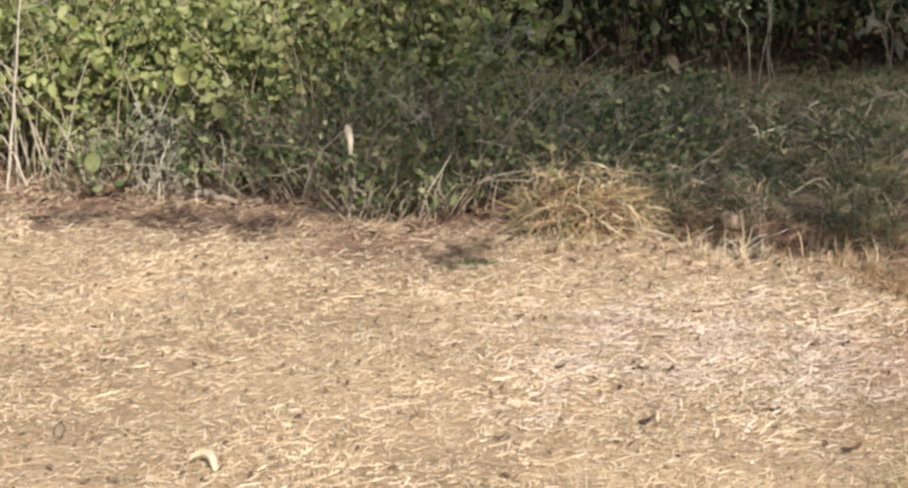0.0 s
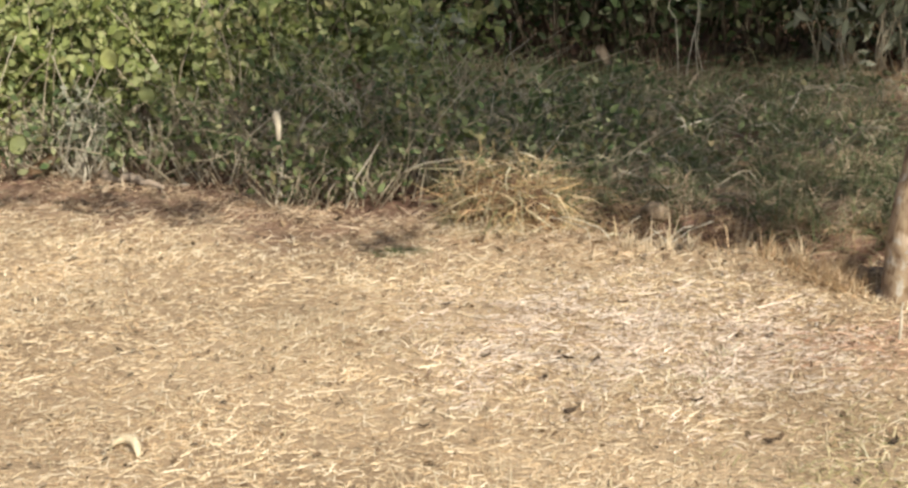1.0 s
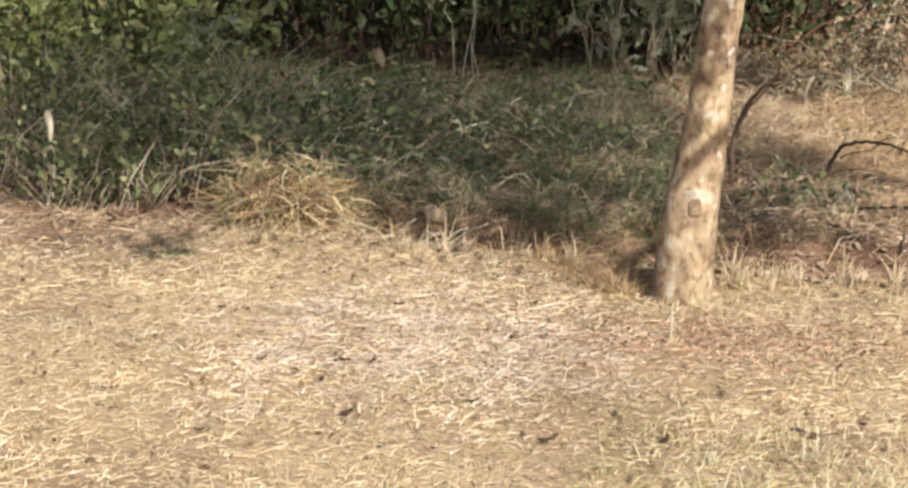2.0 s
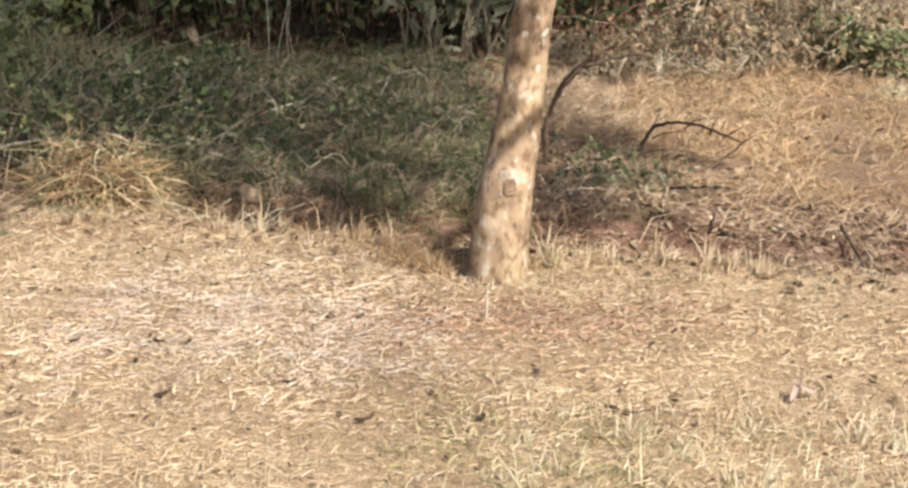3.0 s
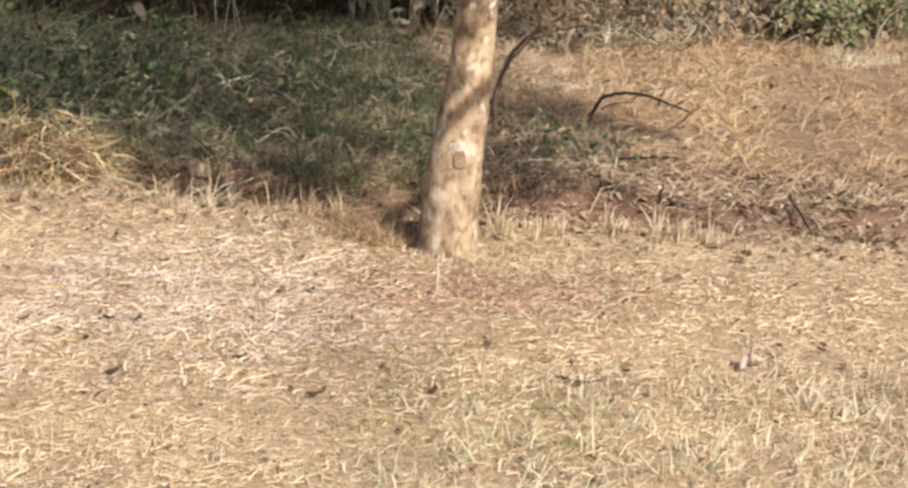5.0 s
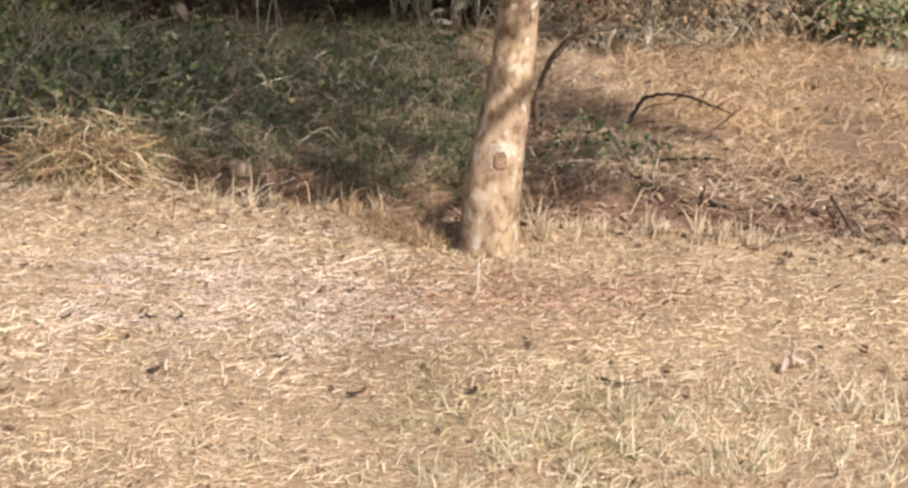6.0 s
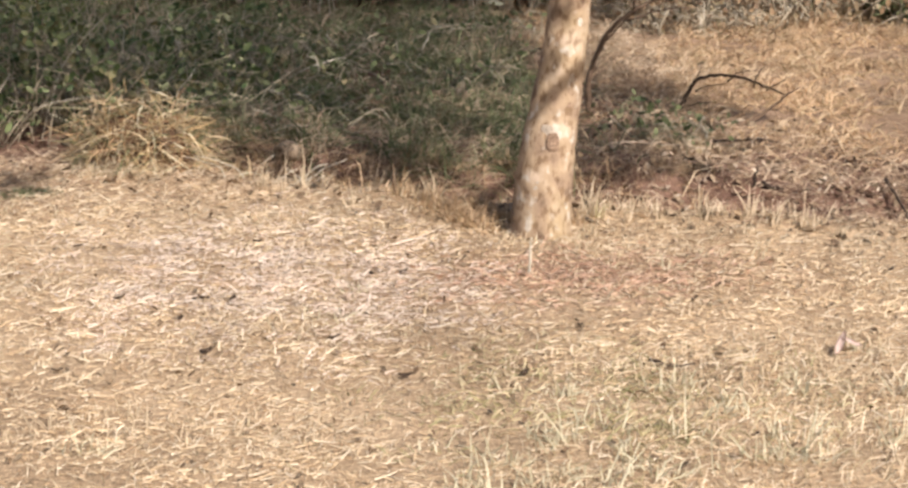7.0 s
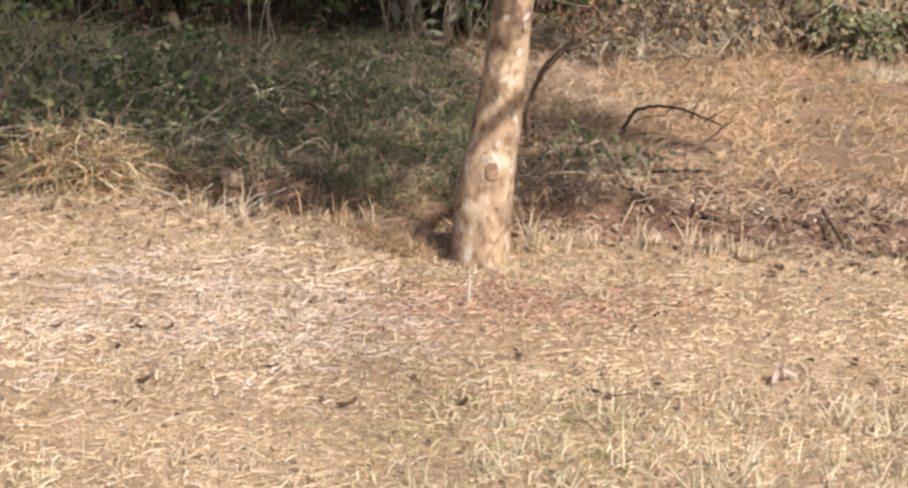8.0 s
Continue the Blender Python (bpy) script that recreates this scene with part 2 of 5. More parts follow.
# ---- mesh helpers ----
def raw_mesh(name, verts, faces, mat, smooth=False):
    """A mesh from arrays; every row of faces has the same number of corners."""
    me = bpy.data.meshes.new(name)
    verts, faces = np.asarray(verts, np.float32), np.asarray(faces, np.int32)
    me.vertices.add(len(verts))
    me.vertices.foreach_set("co", verts.ravel())
    me.loops.add(faces.size)
    me.loops.foreach_set("vertex_index", faces.ravel())
    me.polygons.add(len(faces))
    me.polygons.foreach_set("loop_start", np.arange(0, faces.size, faces.shape[1], dtype=np.int32))
    if smooth:
        me.polygons.foreach_set("use_smooth", np.ones(len(faces), bool))
    me.materials.append(mat)
    me.update(calc_edges=True)
    me.validate()
    return me


def part(name, me, parent=None, label=""):
    ob = new(name, me)
    if parent is not None:
        ob.parent = parent
    if label:
        tagged(ob, label)
    return ob


def thing(name, x, y, z=None, label="", category="", group=""):
    ob = new(name)
    ob.empty_display_size = 0.1
    ob.location = (x, y, height(x, y) if z is None else z)
    return tagged(ob, label, category, group)


def joined(pieces):
    """Several (verts, faces) into one."""
    verts, faces, n = [], [], 0
    for v, f in pieces:
        verts.append(np.asarray(v, float))
        faces.append(np.asarray(f) + n)
        n += len(v)
    return np.concatenate(verts), np.concatenate(faces)


def tube(points, radii, sides=6, ripple=0.0):
    """A tapered, closed tube through the points, as quads."""
    p = np.asarray(points, float)
    radii = np.broadcast_to(np.asarray(radii, float), (len(p),))
    along = np.gradient(p, axis=0)
    along /= np.linalg.norm(along, axis=1, keepdims=True) + 1e-9
    ref = np.array([0.0, 1.0, 0.0]) if abs(along[:, 1]).mean() < 0.8 else np.array([1.0, 0.0, 0.0])
    a = np.cross(along, ref)
    a /= np.linalg.norm(a, axis=1, keepdims=True) + 1e-9
    b = np.cross(along, a)
    ang = np.linspace(0, 2 * np.pi, sides, endpoint=False)
    wob = 1 + ripple * rng.normal(size=(len(p), sides))
    ring = p[:, None] + (radii[:, None] * wob)[..., None] * (np.cos(ang)[None, :, None] * a[:, None] + np.sin(ang)[None, :, None] * b[:, None])
    verts = np.concatenate([ring.reshape(-1, 3), p[:1], p[-1:]])
    n, faces = len(p), []
    for i in range(n - 1):
        for j in range(sides):
            k = (j + 1) % sides
            faces.append((i * sides + j, i * sides + k, (i + 1) * sides + k, (i + 1) * sides + j))
    lo, hi = n * sides, n * sides + 1
    for j in range(0, sides, 2):
        k, l = (j + 1) % sides, (j + 2) % sides
        faces.append((lo, l, k, j))
        faces.append((hi, (n - 1) * sides + j, (n - 1) * sides + k, (n - 1) * sides + l))
    return verts, np.array(faces)


def bend(a, b, sag, steps=7, wander=0.0):
    """Points from a to b, bowed by the vector sag."""
    t = np.linspace(0, 1, steps)[:, None]
    p = (1 - t) * np.array(a, float) + t * np.array(b, float) + 4 * t * (1 - t) * np.array(sag, float)
    if wander:
        p[1:-1] += rng.normal(scale=wander, size=(steps - 2, 3))
    return p


def blades(base, length, width, lean, droop):
    """Grass blades, two quads each. base (n,3); length, width, lean (0 upright, 1 flat), droop: numbers or arrays."""
    n = len(base)
    length, width, lean, droop = (np.broadcast_to(np.asarray(v, float), (n,)) for v in (length, width, lean, droop))
    turn = rng.uniform(0, 2 * np.pi, n)
    out = np.stack([np.cos(turn), np.sin(turn), np.zeros(n)], 1)
    tilt = lean * np.pi / 2
    up = np.array([0, 0, 1.0])
    way = out * np.sin(tilt)[:, None] + up * np.cos(tilt)[:, None]
    spin = rng.uniform(0, 2 * np.pi, n)
    side = np.stack([-np.sin(turn), np.cos(turn), np.zeros(n)], 1) * np.cos(spin * 0.3)[:, None] + np.cross(way, np.stack([-np.sin(turn), np.cos(turn), np.zeros(n)], 1)) * np.sin(spin * 0.3)[:, None]
    mid = base + way * (length * 0.55)[:, None]
    tip = base + way * length[:, None] + (out * 0.6 - up * 0.5) * (length * droop)[:, None]
    w = side * (width / 2)[:, None]
    v = np.stack([base - w, base + w, mid + w * 0.8, mid - w * 0.8, tip + w * 0.15, tip - w * 0.15], 1).reshape(-1, 3)
    k = np.arange(n)[:, None] * 6
    f = np.concatenate([k + [[0, 1, 2, 3]], k + [[3, 2, 4, 5]]], 1).reshape(-1, 4)
    return v, f


def ribbons(base, way, length, width, curl, steps=6):
    """Curved flat stalks of several quads each. way: how each sets out; curl: how far, and where to, its tip is drawn aside."""
    n = len(base)
    length, width = (np.broadcast_to(np.asarray(a, float), (n,)) for a in (length, width))
    way = way / (np.linalg.norm(way, axis=1, keepdims=True) + 1e-9)
    side = np.cross(way, rng.normal(size=(n, 3)))
    side /= np.linalg.norm(side, axis=1, keepdims=True) + 1e-9
    t = np.linspace(0, 1, steps)
    spine = base[:, None] + length[:, None, None] * (way[:, None] * t[None, :, None] + curl[:, None] * (t * t)[None, :, None])
    half = side[:, None] * (0.5 * width[:, None] * (1 - 0.75 * t[None] ** 2))[..., None]
    v = np.stack([spine - half, spine + half], 2).reshape(-1, 3)
    k = (np.arange(n)[:, None] * 2 * steps + 2 * np.arange(steps - 1)[None]).reshape(-1, 1)
    return v, k + np.array([[0, 1, 3, 2]])


def leaves(at, size, aim=None, narrow=0.55, fold=0.18):
    """Folded, pointed leaves, two quads each. aim: the rough way that their faces look."""
    n = len(at)
    size = np.broadcast_to(np.asarray(size, float), (n,))
    face = rng.normal(size=(n, 3)) + (np.array([0.1, -0.4, 0.7]) if aim is None else aim)
    face /= np.linalg.norm(face, axis=1, keepdims=True)
    tip = np.cross(face, rng.normal(size=(n, 3)))
    tip /= np.linalg.norm(tip, axis=1, keepdims=True)
    side = np.cross(face, tip)
    s, w = size[:, None], (size * narrow / 2)[:, None]
    lift = face * (size * fold)[:, None]
    a, c = at - tip * s / 2, at + tip * s / 2 - lift * 0.5
    m1, m2 = at - tip * s * 0.1 - lift * 0.3, at + tip * s * 0.2 - lift * 0.4
    v = np.stack([a, m1 + side * w + lift * 0.4, m2 + side * w * 0.75 + lift * 0.2, c, m1 - side * w + lift * 0.4, m2 - side * w * 0.75 + lift * 0.2], 1).reshape(-1, 3)
    k = np.arange(n)[:, None] * 6
    f = np.concatenate([k + [[0, 1, 2, 3]], k + [[0, 3, 5, 4]]], 1).reshape(-1, 4)
    return v, f


# ---- ground ----
EDGE_X = [-6.0, -1.9, -0.87, -0.18, 0.24, 0.67, 1.16, 1.5, 1.97, 2.58, 3.0, 6.0]
EDGE_Y = [9.6, 8.0, 7.56, 7.07, 6.86, 6.76, 6.50, 6.27, 6.12, 5.90, 5.79, 5.0]


def smooth(a, b, v):
    t = np.clip((v - a) / (b - a), 0, 1)
    return t * t * (3 - 2 * t)


def waves(x, y):
    return (np.sin(1.9 * x + 0.7 * y) * np.sin(1.3 * y - 0.5 * x + 1) + 0.5 * np.sin(4.7 * x - 2.1 * y + 2) * np.sin(3.9 * y + 1.7 * x) + 0.3 * np.sin(11 * x + 3 * y) * np.sin(9 * y - 4 * x))


def heights(x, y):
    """The lie of the land: a level field, a shallow ditch behind its edge, and rough ground that rises slowly beyond."""
    d = y - np.interp(x, EDGE_X, EDGE_Y)
    back = smooth(0.0, 0.8, d)
    ditch = smooth(0.35, 1.0, x) * (1 - 0.65 * smooth(2.2, 2.9, x)) * smooth(0.0, 0.16, d) * (1 - smooth(0.30, 0.62, d))
    z = (0.009 * waves(x, y) + 0.006 * waves(4.1 * x + 1, 5.3 * y)) * (1 - back) + 0.03 * waves(x, y) * back
    z = z + 0.018 * np.exp(-((d + 0.06) / 0.09) ** 2) - 0.15 * ditch + 0.02 * back + 0.008 * np.clip(d - 0.6, 0, 9)
    return z


def height(x, y):
    return float(heights(np.float64(x), np.float64(y)))


def spread_axis(parts):
    return np.unique(np.concatenate([np.linspace(a, b, n) for a, b, n in parts]).round(4))


def russet(x, y):
    """Reddish trodden earth before the tree."""
    return np.exp(-(((x - 1.68) / 0.48) ** 2 + ((y - 5.38 + 0.08 * waves(4 * x, 5 * y)) / 0.26) ** 2))


def olive(x, y):
    """A patch of the field where short grass is still green at the root."""
    return np.exp(-(((x - 1.4) / 0.5) ** 2 + ((y - 4.3 + 0.1 * waves(3 * x, 4 * y)) / 0.42) ** 2))


def bleached(x, y):
    """Straw that the weather has turned grey, in the middle of the field."""
    return np.exp(-(((x - 0.75) / 0.62) ** 4 + ((y - 5.5 + 0.15 * waves(3 * x, 4 * y)) / 0.6) ** 2))


def earth(x, y, d):
    """Where the straw wears thin: along the brambles and before the tree."""
    ragged = 0.12 * waves(4 * x, 5 * y)
    return np.clip(1.15 * np.exp(-(((x + 1.1) / 1.25) ** 4 + ((d + 0.16 + ragged) / 0.30) ** 2)) + 0.62 * russet(x, y), 0, 1)


def build_ground():
    xs = spread_axis([(-400, -20, 12), (-20, -3, 30), (-3, 5.5, 260), (5.5, 20, 30), (20, 400, 12)])
    ys = spread_axis([(-400, -20, 12), (-20, 3.4, 30), (3.4, 9.0, 190), (9.0, 20, 60), (20, 400, 12)])
    gx, gy = np.meshgrid(xs, ys)
    z = heights(gx, gy)
    verts = np.stack([gx, gy, z], -1).reshape(-1, 3)
    w = len(xs)
    i = (np.arange(len(ys) - 1)[:, None] * w + np.arange(w - 1)[None]).ravel()
    me = raw_mesh("ground", verts, np.stack([i, i + 1, i + w + 1, i + w], 1), GROUND, True)
    d = gy - np.interp(gx, EDGE_X, EDGE_Y)
    bare = smooth(-0.12, 0.06, d + 0.05 * waves(3 * gx, 3 * gy)) * (1 - 0.45 * smooth(2.3, 3.0, gx) * smooth(0.9, 1.4, d))
    bare = np.maximum(bare, 0.85 * earth(gx, gy, d))
    me.attributes.new("bare", "FLOAT", "POINT").data.foreach_set("value", bare.ravel().astype(np.float32))
    return tagged(new("ground", me), "dry tan earth of a field with a shallow ditch", "ground", kind="structure")


build_ground()


def scatter(n, x0, x1, y0, y1, keep=None):
    """n random places on the ground, thinned by keep(x, y, d), d being the way behind the field's edge."""
    x, y = rng.uniform(x0, x1, n), rng.uniform(y0, y1, n)
    if keep is not None:
        d = y - np.interp(x, EDGE_X, EDGE_Y)
        some = rng.uniform(size=n) < keep(x, y, d)
        x, y = x[some], y[some]
    return np.stack([x, y, heights(x, y)], 1)


def stuff(name, piece, mat, label, category):
    return tagged(new(name, raw_mesh(name, *piece, mat)), label, category, kind="stuff")


# flat straw litter over the field, in short curled pieces
at = scatter(300000, -2.6, 4.6, 3.6, 8.4, lambda x, y, d: np.clip(-d / 0.2 + 0.6, 0, 1) * (0.62 + 0.20 * np.tanh(2.5 * waves(2.3 * x, 3.1 * y)) + 0.18 * np.tanh(3 * waves(9.1 * x, 13 * y))) * (1 - 0.93 * earth(x, y, d)) * (1 - 0.45 * olive(x, y)) * (1 - 0.5 * bleached(x, y)))
at[:, 2] += rng.uniform(0.0, 0.010, len(at))
stuff("straw_litter", blades(at, rng.gamma(2.2, 0.0085, len(at)) + 0.006, rng.uniform(0.0016, 0.0038, len(at)), rng.normal(0.92, 0.12, len(at)), rng.uniform(-0.15, 0.2, len(at))), STRAW, "flattened pale dry straw covering the field", "straw")
at = scatter(5000, -2.6, 4.6, 3.6, 8.0, lambda x, y, d: np.where(d < -0.05, 0.9, 0.1) * (1 - 0.6 * earth(x, y, d)))
at[:, 2] += rng.uniform(0.008, 0.018, len(at))
stuff("long_straw", blades(at, rng.uniform(0.035, 0.11, len(at)), rng.uniform(0.0016, 0.0034, len(at)), rng.normal(0.98, 0.04, len(at)), 0.0), STRAW, "long thin straws lying on the field", "straw")
# short dry grass that stands a little, thicker near the tree's side of the field
at = scatter(90000, -2.6, 4.6, 3.6, 8.2, lambda x, y, d: np.clip(-d / 0.1 + 0.5, 0, 1) * (0.12 + 0.6 * smooth(0.0, 0.9, waves(2.6 * x, 3.1 * y)) + 0.9 * smooth(0.9, 2.0, x + 0.4 * waves(2 * x, y)) * smooth(4.9, 4.3, y)) * (1 - 0.7 * earth(x, y, d)))
at = at[rng.uniform(size=len(at)) > 0.55 * smooth(4.7, 4.2, at[:, 1]) * smooth(0.6, 1.4, at[:, 0])]
near = smooth(5.0, 4.2, at[:, 1]) * smooth(0.8, 2.0, at[:, 0])
stuff("short_dry_grass", blades(at, rng.uniform(0.012, 0.04, len(at)) * (1 + 1.0 * near), rng.uniform(0.0018, 0.004, len(at)), rng.uniform(0.0, 0.9, len(at)) * (1 - 0.4 * near), 0.3), STUBBLE, "short bleached grass stubble in the field", "grass")


# grey strands and scraps strewn over the earth at the foot of the scrub
at = scatter(60000, -2.6, 0.9, 6.3, 9.0, lambda x, y, d: smooth(-0.55, -0.2, d) * (1 - smooth(0.15, 0.4, d)) * (0.5 + 0.45 * np.tanh(2.5 * waves(3.3 * x, 6 * y))))
at[:, 2] += rng.uniform(0.0, 0.012, len(at))
stuff("edge_litter", blades(at, rng.gamma(2.2, 0.013, len(at)) + 0.01, rng.uniform(0.0016, 0.0045, len(at)), rng.normal(0.9, 0.14, len(at)), 0.1), BANKSTRAW, "grey-brown straw strewn along the scrub's foot", "straw")
# reddish straw round the tree's foot, and grass that is still olive at the root nearer the path
at = scatter(26000, 0.6, 2.9, 4.6, 6.2, lambda x, y, d: np.clip(1.1 * russet(x, y) - 0.12, 0, 1) * (d < -0.03))
at[:, 2] += rng.uniform(0.0, 0.010, len(at))
stuff("russet_straw", blades(at, rng.gamma(2.2, 0.011, len(at)) + 0.008, rng.uniform(0.0018, 0.0045, len(at)), rng.normal(0.88, 0.12, len(at)), 0.05), RUSSET, "reddish dry straw trodden round the tree", "straw")
at = scatter(75000, -0.3, 1.8, 4.3, 6.7, lambda x, y, d: np.clip(1.1 * bleached(x, y) - 0.1, 0, 1) * (d < -0.03) * (0.62 + 0.38 * np.tanh(3 * waves(7 * x, 11 * y))))
at[:, 2] += rng.uniform(0.0, 0.012, len(at))
stuff("grey_straw", blades(at, rng.gamma(2.2, 0.0095, len(at)) + 0.007, rng.uniform(0.0016, 0.004, len(at)), rng.normal(0.92, 0.12, len(at)), 0.05), GREYSTRAW, "weathered grey-pink straw in the field", "straw")
at = scatter(30000, 0.2, 2.8, 3.6, 5.3, lambda x, y, d: np.clip(1.1 * olive(x, y) - 0.1, 0, 1) * (0.55 + 0.45 * np.tanh(3 * waves(6 * x, 8 * y))))
stuff("olive_grass", blades(at, rng.uniform(0.012, 0.045, len(at)), rng.uniform(0.002, 0.0045, len(at)), rng.uniform(0.4, 1.0, len(at)), 0.2), OLIVEGRASS, "short matted olive grass in the field", "grass")


def curled(at, size, mat, name, label, category):
    at = np.array(at)
    return stuff(name, leaves(at, size, aim=np.array([0, 0, 2.5]), narrow=0.5, fold=0.3), mat, label, category)


# dead leaf scraps; many only stand in for shaded gaps between straws
at = scatter(6500, -2.4, 4.4, 3.7, 8.0, lambda x, y, d: np.where(d < 0, 0.75, 0.0))
at[:, 2] += 0.012
curled(at, rng.uniform(0.010, 0.030, len(at)), LEAF_DEAD, "leaf_and_gap_scraps", "small brown scraps, dead leaf and dark gaps in the straw", "leaf litter")
at = scatter(1500, 1.8, 4.6, 5.4, 7.4, lambda x, y, d: smooth(0.0, 0.2, d) * (1 - smooth(0.7, 1.0, d)) * 0.6)
at[:, 2] += 0.02
curled(at, rng.uniform(0.012, 0.04, len(at)), LEAF_TAN, "pale_litter", "bleached scraps of leaf by the ditch", "leaf litter")
# litter on the bank, in the ditch and on the earth beyond it
at = scatter(16000, -2.6, 5.5, 5.4, 9.0, lambda x, y, d: smooth(-0.35, -0.1, d) * (1 - smooth(0.9, 1.5, d)) * (0.35 + 0.65 * smooth(1.8, 2.2, x)))
at[:, 2] += rng.uniform(0.004, 0.02, len(at))
curled(at, rng.uniform(0.015, 0.055, len(at)), LEAF_DEAD, "bank_litter", "brown and grey dead leaves along the bank", "leaf litter")
at = scatter(90000, -2.6, 5.5, 5.2, 9.0, lambda x, y, d: smooth(-0.15, 0.05, d) * (1 - smooth(0.7, 1.5, d)) * np.clip(0.22 + 0.35 * np.tanh(2 * waves(3 * x, 2 * y)) + 0.75 * smooth(1.85, 2.3, x), 0, 1))
at[:, 2] += 0.005
stuff("bank_straw", blades(at, rng.uniform(0.02, 0.10, len(at)), rng.uniform(0.0015, 0.004, len(at)), rng.uniform(0.4, 1.0, len(at)), 0.3), BANKSTRAW, "grey dry twigs and straw lying on the bank", "twigs")


# ---- tree ----
SHADE = Vector((SUN_X, SUN_Y, math.hypot(SUN_X, SUN_Y) * math.tan(radians(SUN_UP)))) / (math.hypot(SUN_X, SUN_Y) * math.tan(radians(SUN_UP)))


